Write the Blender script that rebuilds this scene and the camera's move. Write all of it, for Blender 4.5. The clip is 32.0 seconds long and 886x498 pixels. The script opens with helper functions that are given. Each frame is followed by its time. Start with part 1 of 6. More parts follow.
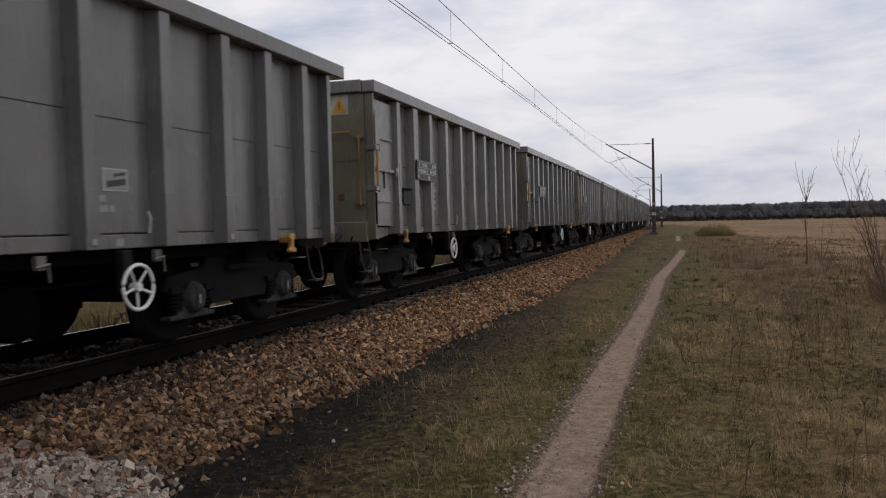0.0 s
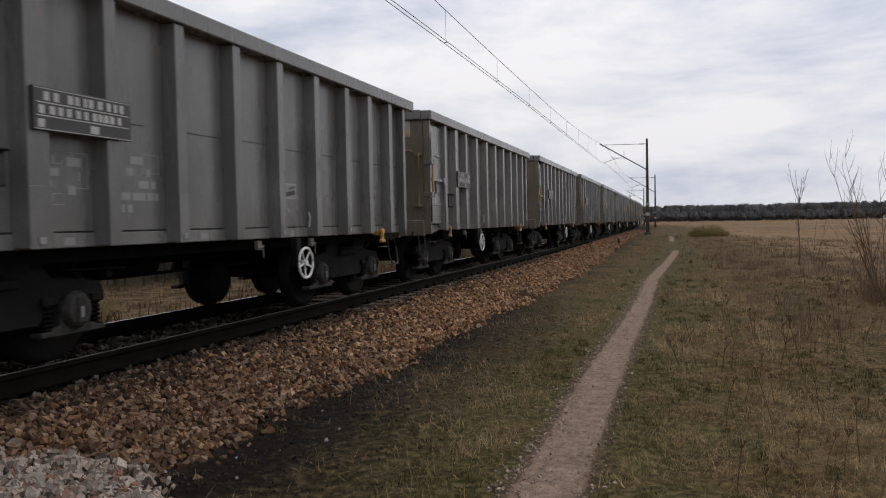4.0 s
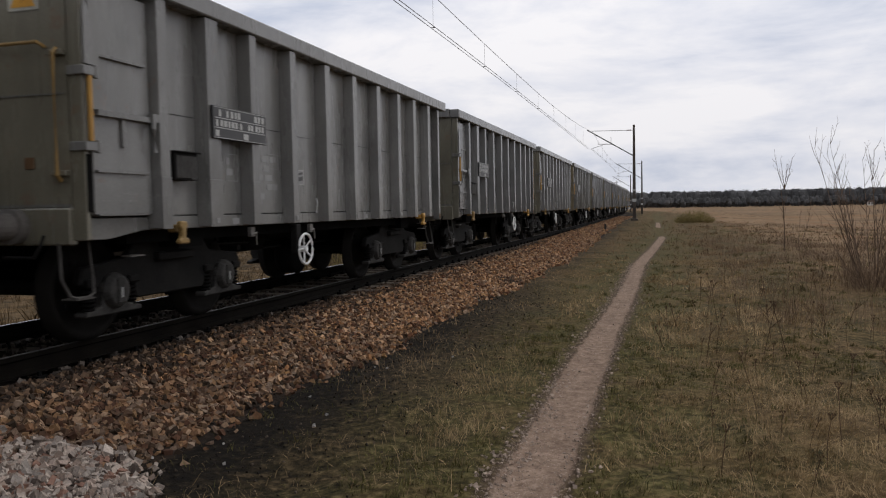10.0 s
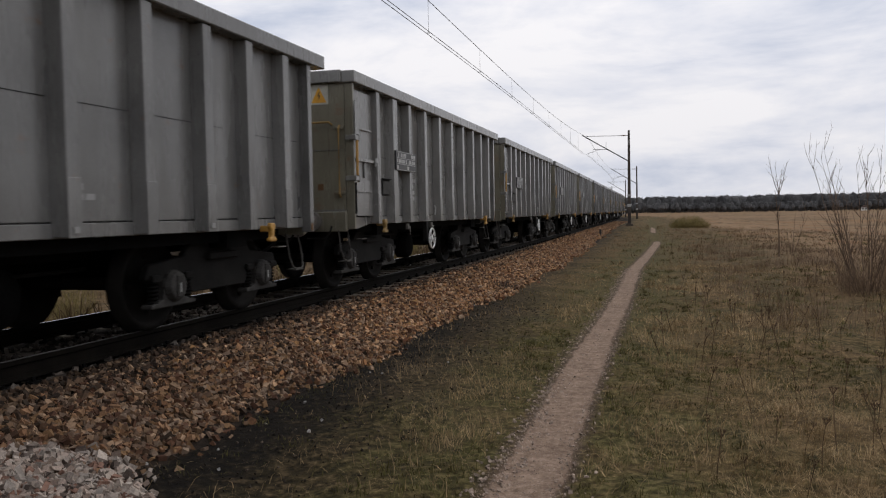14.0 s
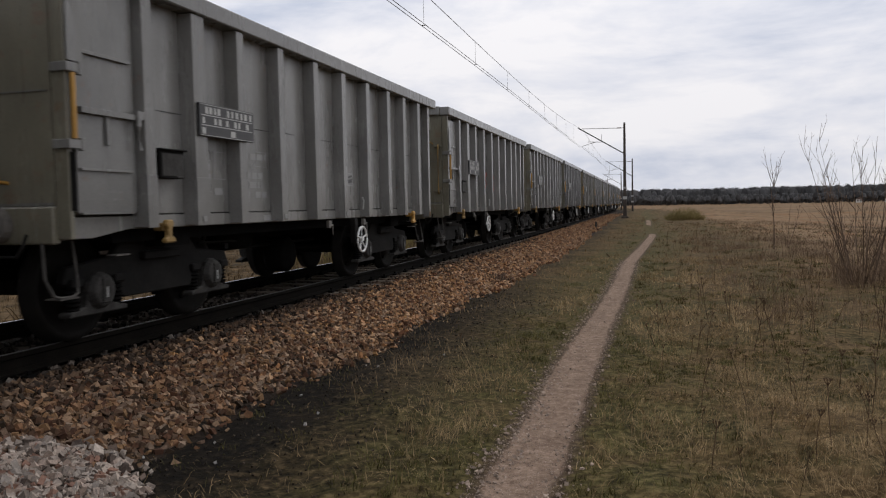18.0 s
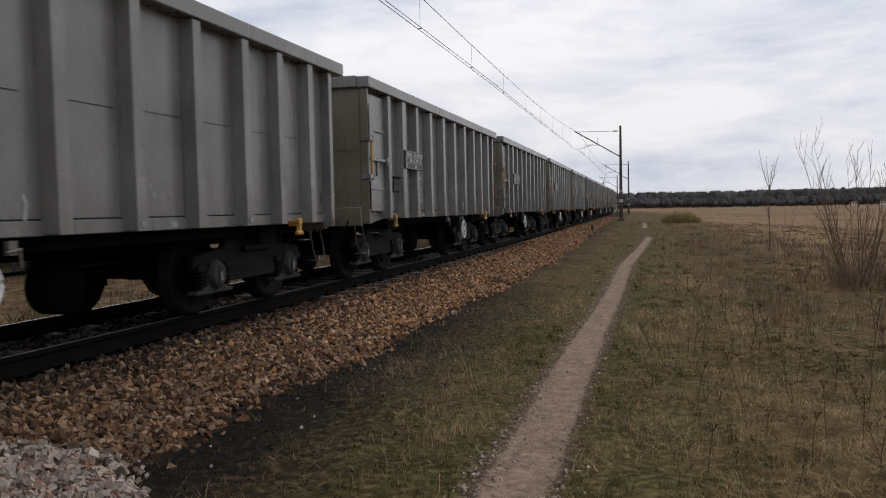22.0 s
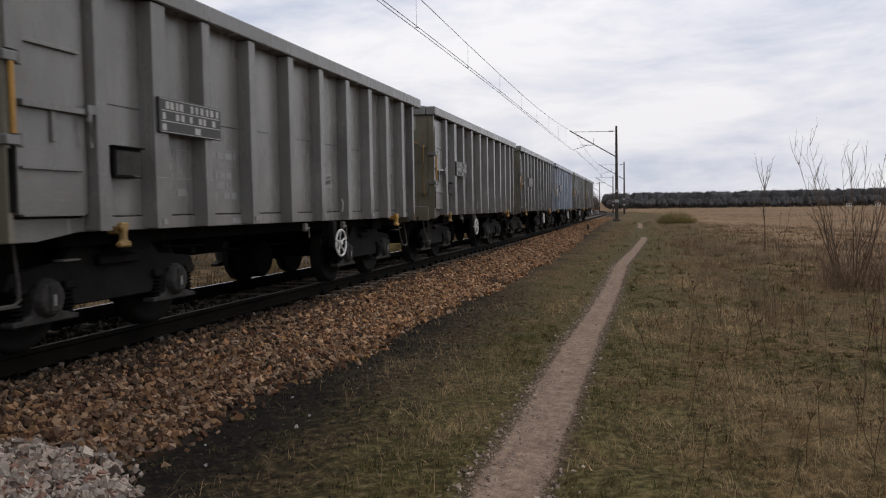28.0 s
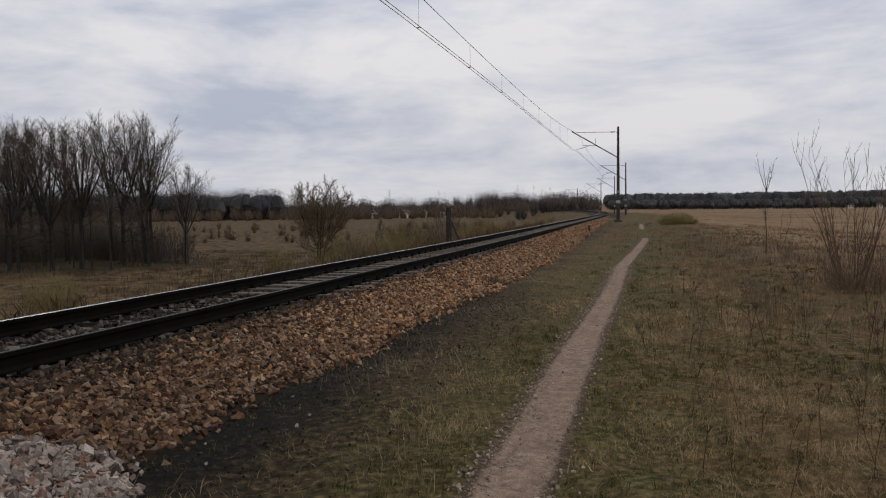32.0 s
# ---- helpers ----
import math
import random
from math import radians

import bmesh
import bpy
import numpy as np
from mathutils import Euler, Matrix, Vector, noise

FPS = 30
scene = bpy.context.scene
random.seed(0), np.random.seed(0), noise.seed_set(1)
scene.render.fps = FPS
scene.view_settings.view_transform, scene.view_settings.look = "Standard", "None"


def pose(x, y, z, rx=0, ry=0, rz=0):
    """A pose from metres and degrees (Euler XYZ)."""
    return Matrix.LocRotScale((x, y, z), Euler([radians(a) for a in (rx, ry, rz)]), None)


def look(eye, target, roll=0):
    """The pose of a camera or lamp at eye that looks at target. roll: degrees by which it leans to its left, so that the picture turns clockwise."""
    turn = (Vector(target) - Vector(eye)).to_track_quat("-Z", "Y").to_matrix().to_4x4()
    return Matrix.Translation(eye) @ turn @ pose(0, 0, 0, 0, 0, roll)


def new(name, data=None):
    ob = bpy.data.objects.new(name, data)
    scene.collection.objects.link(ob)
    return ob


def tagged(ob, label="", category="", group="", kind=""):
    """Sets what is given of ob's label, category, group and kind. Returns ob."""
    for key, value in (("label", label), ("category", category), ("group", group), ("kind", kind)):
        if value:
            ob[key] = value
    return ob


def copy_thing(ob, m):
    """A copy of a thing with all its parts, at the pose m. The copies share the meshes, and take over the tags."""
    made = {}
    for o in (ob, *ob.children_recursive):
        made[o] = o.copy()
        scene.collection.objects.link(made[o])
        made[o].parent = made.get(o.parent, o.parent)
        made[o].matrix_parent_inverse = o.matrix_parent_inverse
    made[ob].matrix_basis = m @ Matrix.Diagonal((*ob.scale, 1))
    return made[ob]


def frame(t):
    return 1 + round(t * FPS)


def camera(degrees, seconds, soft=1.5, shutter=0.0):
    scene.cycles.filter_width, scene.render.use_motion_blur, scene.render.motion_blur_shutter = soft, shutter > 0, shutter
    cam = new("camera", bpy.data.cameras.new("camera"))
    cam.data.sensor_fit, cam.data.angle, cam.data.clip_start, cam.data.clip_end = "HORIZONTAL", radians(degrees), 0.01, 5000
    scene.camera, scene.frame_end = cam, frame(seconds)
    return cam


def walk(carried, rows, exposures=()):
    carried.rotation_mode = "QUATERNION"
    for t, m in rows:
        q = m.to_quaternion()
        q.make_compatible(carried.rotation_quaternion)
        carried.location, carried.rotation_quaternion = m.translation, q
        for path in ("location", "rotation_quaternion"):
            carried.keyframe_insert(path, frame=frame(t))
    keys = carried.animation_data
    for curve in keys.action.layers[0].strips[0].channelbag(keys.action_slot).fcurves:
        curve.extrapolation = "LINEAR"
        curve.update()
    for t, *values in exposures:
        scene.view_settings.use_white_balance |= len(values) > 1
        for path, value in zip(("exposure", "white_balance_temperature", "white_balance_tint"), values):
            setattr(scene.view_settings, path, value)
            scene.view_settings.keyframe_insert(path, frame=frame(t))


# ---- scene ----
# camera: held in one spot, turning a little; rows of seconds, yaw to the left, pitch and lean in degrees
ZR = 0.52                      # height of the rail heads over the footpath
EYE = (0.0, 0.0, 1.620)
TURNS = [
    (0.0, 17.983, -1.804, -1.345),
    (0.5, 18.018, -1.807, -1.445),
    (1.0, 18.09, -1.784, -1.335),
    (1.5, 18.236, -1.513, -1.195),
    (2.0, 18.112, -1.254, -1.264),
    (2.5, 17.87, -1.135, -1.39),
    (3.0, 17.748, -1.32, -1.207),
    (3.5, 17.651, -1.515, -1.065),
    (5.5, 17.149, -2.9, -1.289),
    (6.0, 16.991, -2.793, -1.227),
    (6.5, 17.122, -2.632, -1.03),
    (7.0, 17.201, -2.674, -1.102),
    (7.5, 17.236, -2.919, -1.115),
    (8.0, 17.115, -3.124, -1.206),
    (8.5, 16.942, -3.144, -1.146),
    (9.0, 16.835, -2.936, -1.052),
    (9.5, 16.752, -2.847, -1.02),
    (10.0, 16.659, -2.882, -1.026),
    (10.5, 16.69, -2.848, -0.943),
    (11.0, 16.793, -2.673, -0.885),
    (11.5, 16.822, -2.512, -0.72),
    (12.0, 16.655, -2.575, -0.801),
    (12.5, 16.545, -2.838, -0.836),
    (13.0, 16.385, -2.836, -0.959),
    (13.5, 16.337, -2.604, -0.911),
    (14.0, 16.32, -2.526, -1.008),
    (14.5, 16.302, -2.753, -1.053),
    (16.5, 16.098, -3.045, -1.25),
    (17.0, 16.102, -3.135, -1.201),
    (17.5, 16.097, -3.189, -1.173),
    (18.0, 16.029, -3.041, -1.128),
    (18.5, 16.003, -2.797, -1.107),
    (19.0, 16.004, -2.591, -1.193),
    (19.5, 16.018, -2.523, -1.109),
    (20.0, 15.965, -2.496, -1.136),
    (20.5, 15.912, -2.476, -1.177),
    (21.0, 15.839, -2.515, -1.247),
    (21.5, 15.739, -2.713, -1.259),
    (22.0, 15.765, -2.834, -1.143),
    (22.5, 15.711, -2.961, -1.073),
    (23.0, 15.616, -2.97, -1.094),
    (23.5, 15.609, -3.024, -1.076),
    (24.0, 15.728, -3.05, -0.936),
    (24.5, 15.714, -3.042, -1.025),
    (25.0, 15.686, -3.116, -1.069),
    (25.5, 15.548, -3.174, -1.13),
    (27.5, 15.483, -2.948, -0.801),
    (28.0, 15.458, -2.879, -0.918),
    (28.5, 15.511, -2.903, -1.026),
    (29.0, 15.575, -2.977, -0.945),
    (29.5, 15.598, -3.087, -0.857),
    (30.0, 15.517, -3.295, -0.948),
    (30.5, 15.525, -3.401, -0.796),
    (31.0, 15.538, -3.22, -0.728),
    (31.5, 15.6, -2.99, -0.69),
    (32.0, 15.544, -2.885, -0.635),
]


def aim(yaw, pitch, lean):
    y, p = radians(yaw), radians(pitch)
    way = Vector((-math.sin(y) * math.cos(p), math.cos(y) * math.cos(p), math.sin(p)))
    return look(EYE, Vector(EYE) + way, lean)


cam = camera(57.807, 32.0, soft=1.15, shutter=0.06)
walk(cam, [(t, aim(a, b, c)) for t, a, b, c in TURNS], [(0, -0.24), (3, -0.20), (5, -0.12), (29.0, -0.11), (30.6, -0.14), (31.4, -0.28), (32, -0.40)])

# the train's advance along the track, in metres, by seconds
ADVANCE = [
    (0, -10.33),
    (1, 7.93),
    (2, 26.44),
    (3, 44.45),
    (6, 98.12),
    (7, 115.92),
    (8, 133.08),
    (9, 150.8),
    (10, 168.6),
    (11, 186.21),
    (12, 204.02),
    (13, 221.51),
    (14, 239.11),
    (17, 292.27),
    (18, 309.71),
    (19, 327.17),
    (20, 344.54),
    (21, 361.88),
    (22, 379.25),
    (23, 396.88),
    (24, 414.02),
    (25, 431.47),
    (28, 483.81),
    (29, 500.94),
    (30, 518.12),
    (30.6, 528.47),
    (31, 535.19),
    (32, 552.29),
]

# ---- world, sun, exposure ----
SUN_ELEVATION, SUN_TURN = radians(38), radians(38)
world = bpy.data.worlds.new("world")
scene.world = world
world.use_nodes = True
wn, wl = world.node_tree.nodes, world.node_tree.links
wn.clear()
w_out = wn.new("ShaderNodeOutputWorld")
w_bg = wn.new("ShaderNodeBackground")
w_sky = wn.new("ShaderNodeTexSky")
w_sky.sky_type, w_sky.sun_disc = "NISHITA", False
w_sky.sun_elevation, w_sky.sun_rotation = SUN_ELEVATION, SUN_TURN
w_dim = wn.new("ShaderNodeVectorMath")
w_dim.operation = "SCALE"
w_dim.inputs["Scale"].default_value = 0.10
wl.new(w_sky.outputs["Color"], w_dim.inputs[0])
w_tc = wn.new("ShaderNodeTexCoord")
w_map = wn.new("ShaderNodeMapping")
w_map.inputs["Scale"].default_value = (1.0, 1.0, 3.4)
wl.new(w_tc.outputs["Generated"], w_map.inputs["Vector"])
w_n1 = wn.new("ShaderNodeTexNoise")
w_n1.inputs["Scale"].default_value, w_n1.inputs["Detail"].default_value = 3.6, 6.0
w_n1.inputs["Roughness"].default_value, w_n1.inputs["Distortion"].default_value = 0.58, 0.25
wl.new(w_map.outputs["Vector"], w_n1.inputs["Vector"])
w_ramp = wn.new("ShaderNodeValToRGB")
cr = w_ramp.color_ramp
cr.elements[0].position, cr.elements[0].color = 0.35, (0.60, 0.65, 0.78, 1)
cr.elements[1].position, cr.elements[1].color = 0.60, (1.0, 0.985, 1.015, 1)
e = cr.elements.new(0.48)
e.color = (0.83, 0.845, 0.925, 1)
wl.new(w_n1.outputs["Fac"], w_ramp.inputs["Fac"])
w_n2 = wn.new("ShaderNodeTexNoise")
w_n2.inputs["Scale"].default_value, w_n2.inputs["Detail"].default_value = 1.1, 3.0
wl.new(w_map.outputs["Vector"], w_n2.inputs["Vector"])
w_cover = wn.new("ShaderNodeMapRange")
w_cover.inputs["From Min"].default_value, w_cover.inputs["From Max"].default_value = 0.30, 0.42
w_cover.inputs["To Min"].default_value, w_cover.inputs["To Max"].default_value = 0.85, 1.0
wl.new(w_n2.outputs["Fac"], w_cover.inputs["Value"])
w_mix = wn.new("ShaderNodeMix")
w_mix.data_type = "RGBA"
wl.new(w_cover.outputs["Result"], w_mix.inputs[0])
wl.new(w_dim.outputs["Vector"], w_mix.inputs[6])
wl.new(w_ramp.outputs["Color"], w_mix.inputs[7])
w_toward = wn.new("ShaderNodeVectorMath")
w_toward.operation = "DOT_PRODUCT"
w_toward.inputs[1].default_value = (math.sin(SUN_TURN) * math.cos(SUN_ELEVATION), math.cos(SUN_TURN) * math.cos(SUN_ELEVATION), math.sin(SUN_ELEVATION))
wl.new(w_tc.outputs["Generated"], w_toward.inputs[0])
w_veil = wn.new("ShaderNodeMapRange")
w_veil.interpolation_type = "SMOOTHSTEP"
w_veil.inputs["From Min"].default_value, w_veil.inputs["From Max"].default_value = -0.80, 0.35
w_veil.inputs["To Min"].default_value, w_veil.inputs["To Max"].default_value = 0.60, 1.0
wl.new(w_toward.outputs["Value"], w_veil.inputs["Value"])
w_lit = wn.new("ShaderNodeVectorMath")
w_lit.operation = "SCALE"
wl.new(w_mix.outputs[2], w_lit.inputs[0])
w_sep = wn.new("ShaderNodeSeparateXYZ")
wl.new(w_tc.outputs["Generated"], w_sep.inputs[0])
w_rise = wn.new("ShaderNodeMapRange")
w_rise.inputs["From Min"].default_value, w_rise.inputs["From Max"].default_value = 0.0, 0.42
w_rise.inputs["To Min"].default_value, w_rise.inputs["To Max"].default_value = 0.90, 1.12
wl.new(w_sep.outputs["Z"], w_rise.inputs["Value"])
w_both = wn.new("ShaderNodeMath")
w_both.operation = "MULTIPLY"
wl.new(w_veil.outputs["Result"], w_both.inputs[0])
wl.new(w_rise.outputs["Result"], w_both.inputs[1])
wl.new(w_both.outputs[0], w_lit.inputs["Scale"])
wl.new(w_lit.outputs["Vector"], w_bg.inputs["Color"])
w_bg.inputs["Strength"].default_value = 1.0
wl.new(w_bg.outputs["Background"], w_out.inputs["Surface"])

sun = new("sun", bpy.data.lights.new("sun", "SUN"))
sun.data.energy, sun.data.angle, sun.data.color = 0.75, radians(25), (1.0, 0.96, 0.9)
sun.matrix_world = look((0, 0, 60), Vector((0, 0, 60)) - Vector((math.sin(SUN_TURN) * math.cos(SUN_ELEVATION), math.cos(SUN_TURN) * math.cos(SUN_ELEVATION), math.sin(SUN_ELEVATION))))


# ---- materials ----
def nodes_of(name):
    m = bpy.data.materials.new(name)
    m.use_nodes = True
    n, l = m.node_tree.nodes, m.node_tree.links
    return m, n, l, n["Principled BSDF"]


def noise_node(n, l, scale, detail=4.0, rough=0.55, stretch=None, coord="Object"):
    tc = n.new("ShaderNodeTexCoord")
    src = tc.outputs[coord]
    if stretch:
        mp = n.new("ShaderNodeMapping")
        mp.inputs["Scale"].default_value = stretch
        l.new(src, mp.inputs["Vector"])
        src = mp.outputs["Vector"]
    t = n.new("ShaderNodeTexNoise")
    t.inputs["Scale"].default_value, t.inputs["Detail"].default_value, t.inputs["Roughness"].default_value = scale, detail, rough
    l.new(src, t.inputs["Vector"])
    return t.outputs["Fac"]


def ramp(n, l, fac, stops):
    r = n.new("ShaderNodeValToRGB")
    els = r.color_ramp.elements
    while len(els) < len(stops):
        els.new(0.5)
    for el, (p, c) in zip(els, stops):
        el.position, el.color = p, (*c, 1)
    l.new(fac, r.inputs["Fac"])
    return r.outputs["Color"]


def mixed(n, l, fac, a, b, blend="MIX"):
    m = n.new("ShaderNodeMix")
    m.data_type, m.blend_type = "RGBA", blend
    for sock, v in ((m.inputs[0], fac), (m.inputs[6], a), (m.inputs[7], b)):
        if isinstance(v, (int, float)):
            sock.default_value = v
        elif isinstance(v, tuple):
            sock.default_value = (*v, 1)
        else:
            l.new(v, sock)
    return m.outputs[2]


def bumped(n, l, bsdf, fac, strength=0.3, distance=0.01):
    b = n.new("ShaderNodeBump")
    b.inputs["Strength"].default_value, b.inputs["Distance"].default_value = strength, distance
    l.new(fac, b.inputs["Height"])
    l.new(b.outputs["Normal"], bsdf.inputs["Normal"])


def surface(name, dark, light, rough=0.7, metal=0.0, coarse=1.5, fine=25.0, bump=0.25, depth=0.004, per=0.0, island=False, spec=None):
    """A plain surface: two colours mixed by a coarse and a fine noise, with a little relief; per: how far pieces differ."""
    m, n, l, b = nodes_of(name)
    a, c = noise_node(n, l, coarse), noise_node(n, l, fine, 5.0, 0.65)
    mx = n.new("ShaderNodeMath")
    mx.operation = "MULTIPLY_ADD"
    l.new(a, mx.inputs[0])
    mx.inputs[1].default_value = 0.6
    hf = n.new("ShaderNodeMath")
    hf.operation = "MULTIPLY"
    l.new(c, hf.inputs[0])
    hf.inputs[1].default_value = 0.4
    l.new(hf.outputs[0], mx.inputs[2])
    col = ramp(n, l, mx.outputs[0], [(0.32, dark), (0.68, light)])
    if per:
        if island:
            g = n.new("ShaderNodeNewGeometry")
            rnd = g.outputs["Random Per Island"]
        else:
            g = n.new("ShaderNodeObjectInfo")
            rnd = g.outputs["Random"]
        hsv = n.new("ShaderNodeHueSaturation")
        mr = n.new("ShaderNodeMapRange")
        mr.inputs["To Min"].default_value, mr.inputs["To Max"].default_value = 1 - per, 1 + per
        l.new(rnd, mr.inputs["Value"])
        l.new(mr.outputs["Result"], hsv.inputs["Value"])
        l.new(col, hsv.inputs["Color"])
        col = hsv.outputs["Color"]
    l.new(col, b.inputs["Base Color"])
    b.inputs["Roughness"].default_value, b.inputs["Metallic"].default_value = rough, metal
    b.inputs["Specular IOR Level"].default_value = spec if spec is not None else 0.5 if rough < 0.65 else 0.15
    if bump:
        bumped(n, l, b, c, bump, depth)
    return m


def wagon_paint(name, base, grime, rust=(0.16, 0.085, 0.045), wear=0.62):
    """Weathered wagon paint: soft streaks running down, patches of grime, a few rust spots."""
    m, n, l, b = nodes_of(name)
    streak = noise_node(n, l, 1.6, 5.0, 0.6, (2.2, 2.2, 0.35))
    patch = noise_node(n, l, 0.8, 5.0, 0.62)
    fine = noise_node(n, l, 45.0, 3.0, 0.6)
    spots = noise_node(n, l, 4.5, 7.0, 0.72)
    col = ramp(n, l, patch, [(0.30, tuple(c * 0.72 for c in base)), (0.70, tuple(c * 1.24 for c in base))])
    col = mixed(n, l, ramp(n, l, streak, [(0.48, (0, 0, 0)), (0.75, (0.5, 0.5, 0.5))]), col, grime)
    col = mixed(n, l, ramp(n, l, spots, [(wear, (0, 0, 0)), (wear + 0.08, (0.45, 0.45, 0.45))]), col, rust)
    scuff = noise_node(n, l, 2.6, 8.0, 0.78, (1.0, 0.45, 3.0))
    col = mixed(n, l, ramp(n, l, scuff, [(0.60, (0, 0, 0)), (0.72, (0.30, 0.30, 0.30))]), col, tuple(min(1.0, c * 1.9) for c in base))
    info = n.new("ShaderNodeObjectInfo")
    tone = n.new("ShaderNodeMapRange")
    tone.inputs["To Min"].default_value, tone.inputs["To Max"].default_value = 0.90, 1.10
    l.new(info.outputs["Random"], tone.inputs["Value"])
    hsv = n.new("ShaderNodeHueSaturation")
    l.new(tone.outputs["Result"], hsv.inputs["Value"])
    l.new(col, hsv.inputs["Color"])
    col = hsv.outputs["Color"]
    col = mixed(n, l, 0.16, col, ramp(n, l, fine, [(0.3, (0.0, 0.0, 0.0)), (0.7, (0.5, 0.5, 0.5))]), "OVERLAY")
    l.new(col, b.inputs["Base Color"])
    l.new(ramp(n, l, streak, [(0.3, (0.20, 0.20, 0.20)), (0.75, (0.36, 0.36, 0.36))]), b.inputs["Roughness"])
    b.inputs["Specular IOR Level"].default_value = 0.5
    bumped(n, l, b, patch, 0.25, 0.02)
    return m


PAINTS = {
    "grey": wagon_paint("paint_grey", (0.168, 0.165, 0.156), (0.092, 0.086, 0.072)),
    "dark": wagon_paint("paint_dark_grey", (0.136, 0.135, 0.130), (0.074, 0.070, 0.061)),
    "olive": wagon_paint("paint_olive_grey", (0.128, 0.122, 0.103), (0.069, 0.063, 0.049)),
    "pale": wagon_paint("paint_pale_blue", (0.250, 0.288, 0.350), (0.155, 0.178, 0.212), wear=0.80),
}
END_PAINT = {
    "grey": wagon_paint("end_grey", (0.172, 0.160, 0.120), (0.096, 0.085, 0.056), wear=0.56),
    "dark": wagon_paint("end_dark", (0.152, 0.144, 0.112), (0.084, 0.075, 0.052), wear=0.58),
    "olive": wagon_paint("end_olive", (0.175, 0.145, 0.088), (0.090, 0.070, 0.036), wear=0.54),
    "pale": wagon_paint("end_pale", (0.270, 0.295, 0.320), (0.19, 0.20, 0.21), wear=0.80),
}
# Underframe tones near black: shade beneath the train is put into the colour.
BLACK_IRON = surface("grimy_shaded_iron", (0.003, 0.003, 0.003), (0.010, 0.0095, 0.009), 0.9, 0.0, 3.0, 30.0, 0.35, spec=0.03)
BOGIE_GREY = surface("grimy_shaded_bogie_grey", (0.004, 0.004, 0.004), (0.016, 0.015, 0.014), 0.75, 0.0, 3.0, 30.0, 0.35, spec=0.08)
TREAD = surface("worn_shaded_wheel_steel", (0.006, 0.0055, 0.005), (0.014, 0.0125, 0.011), 0.75, 0.0, 6.0, 60.0, 0.2, spec=0.08)
WHITE_PAINT = surface("white_paint", (0.46, 0.46, 0.45), (0.75, 0.75, 0.73), 0.5, 0.0, 4.0, 40.0, 0.1)
YELLOW = surface("orange_yellow_paint", (0.30, 0.155, 0.026), (0.43, 0.235, 0.046), 0.5, 0.0, 5.0, 40.0, 0.15)
OCHRE = surface("worn_ochre_paint", (0.17, 0.105, 0.03), (0.30, 0.185, 0.055), 0.6, 0.0, 6.0, 45.0, 0.15)
PLATE_BLACK = surface("black_plate", (0.012, 0.012, 0.013), (0.03, 0.03, 0.031), 0.5, 0.0, 4.0, 40.0, 0.1)
LETTER = surface("faded_white_lettering", (0.29, 0.29, 0.28), (0.47, 0.47, 0.455), 0.7, 0.0, 3.0, 40.0, 0.0)
FAINT = surface("worn_faint_lettering", (0.200, 0.200, 0.196), (0.285, 0.285, 0.28), 0.7, 0.0, 7.0, 60.0, 0.0)
SIGN_PALE = surface("pale_sign", (0.30, 0.29, 0.25), (0.50, 0.49, 0.42), 0.6, 0.0, 5.0, 40.0, 0.05)
SIGN_ORANGE = surface("orange_warning", (0.50, 0.24, 0.02), (0.66, 0.34, 0.03), 0.55, 0.0, 5.0, 40.0, 0.05)
SCRAWL_DARK = surface("dark_spray_paint", (0.030, 0.028, 0.036), (0.065, 0.060, 0.07), 0.7, 0.0, 6.0, 50.0, 0.0)
SCRAWL_PALE = surface("pale_spray_paint", (0.26, 0.26, 0.26), (0.40, 0.40, 0.40), 0.7, 0.0, 6.0, 50.0, 0.0)
SCRAWL_BLUE = surface("blue_spray_paint", (0.09, 0.14, 0.20), (0.15, 0.21, 0.28), 0.7, 0.0, 6.0, 50.0, 0.0)
SCRAWL_RED = surface("red_spray_paint", (0.24, 0.04, 0.03), (0.36, 0.07, 0.05), 0.7, 0.0, 6.0, 50.0, 0.0)
# Rail sides taken near black, the train's shade put into the rust colour.
RAIL_SIDE = surface("shaded_rusty_rail_side", (0.002, 0.0016, 0.0013), (0.008, 0.0065, 0.005), 0.85, 0.0, 3.0, 60.0, 0.3, spec=0.05)
# Darker copy of the polished head: the near rail's weaker sky glint as colour.
RAIL_TOP_DIM = surface("dim_glint_rail_head", (0.025, 0.022, 0.02), (0.075, 0.07, 0.066), 0.5, 0.5, 2.0, 60.0, 0.03)
BUFFER_GREY = surface("worn_buffer_grey", (0.050, 0.045, 0.040), (0.150, 0.138, 0.124), 0.6, 0.0, 4.0, 30.0, 0.25)
STEP_GREY = surface("dusty_step_grey", (0.022, 0.020, 0.018), (0.075, 0.070, 0.064), 0.7, 0.0, 4.0, 30.0, 0.2)
# Lighter than the bogie frame: the axle boxes' highlights are in this colour.
AXLE_GREY = surface("worn_highlit_axle_box", (0.012, 0.011, 0.010), (0.052, 0.050, 0.047), 0.7, 0.0, 9.0, 40.0, 0.3)
RUST = surface("rusty_brown_steel", (0.075, 0.042, 0.022), (0.17, 0.098, 0.048), 0.85, 0.0, 5.0, 40.0, 0.3)
RAIL_TOP = surface("polished_rail_head", (0.20, 0.20, 0.20), (0.38, 0.38, 0.38), 0.25, 1.0, 2.0, 60.0, 0.03)
SLEEPER = surface("weathered_sleeper", (0.050, 0.040, 0.032), (0.175, 0.143, 0.113), 0.9, 0.0, 4.0, 40.0, 0.5, 0.008, per=0.25)
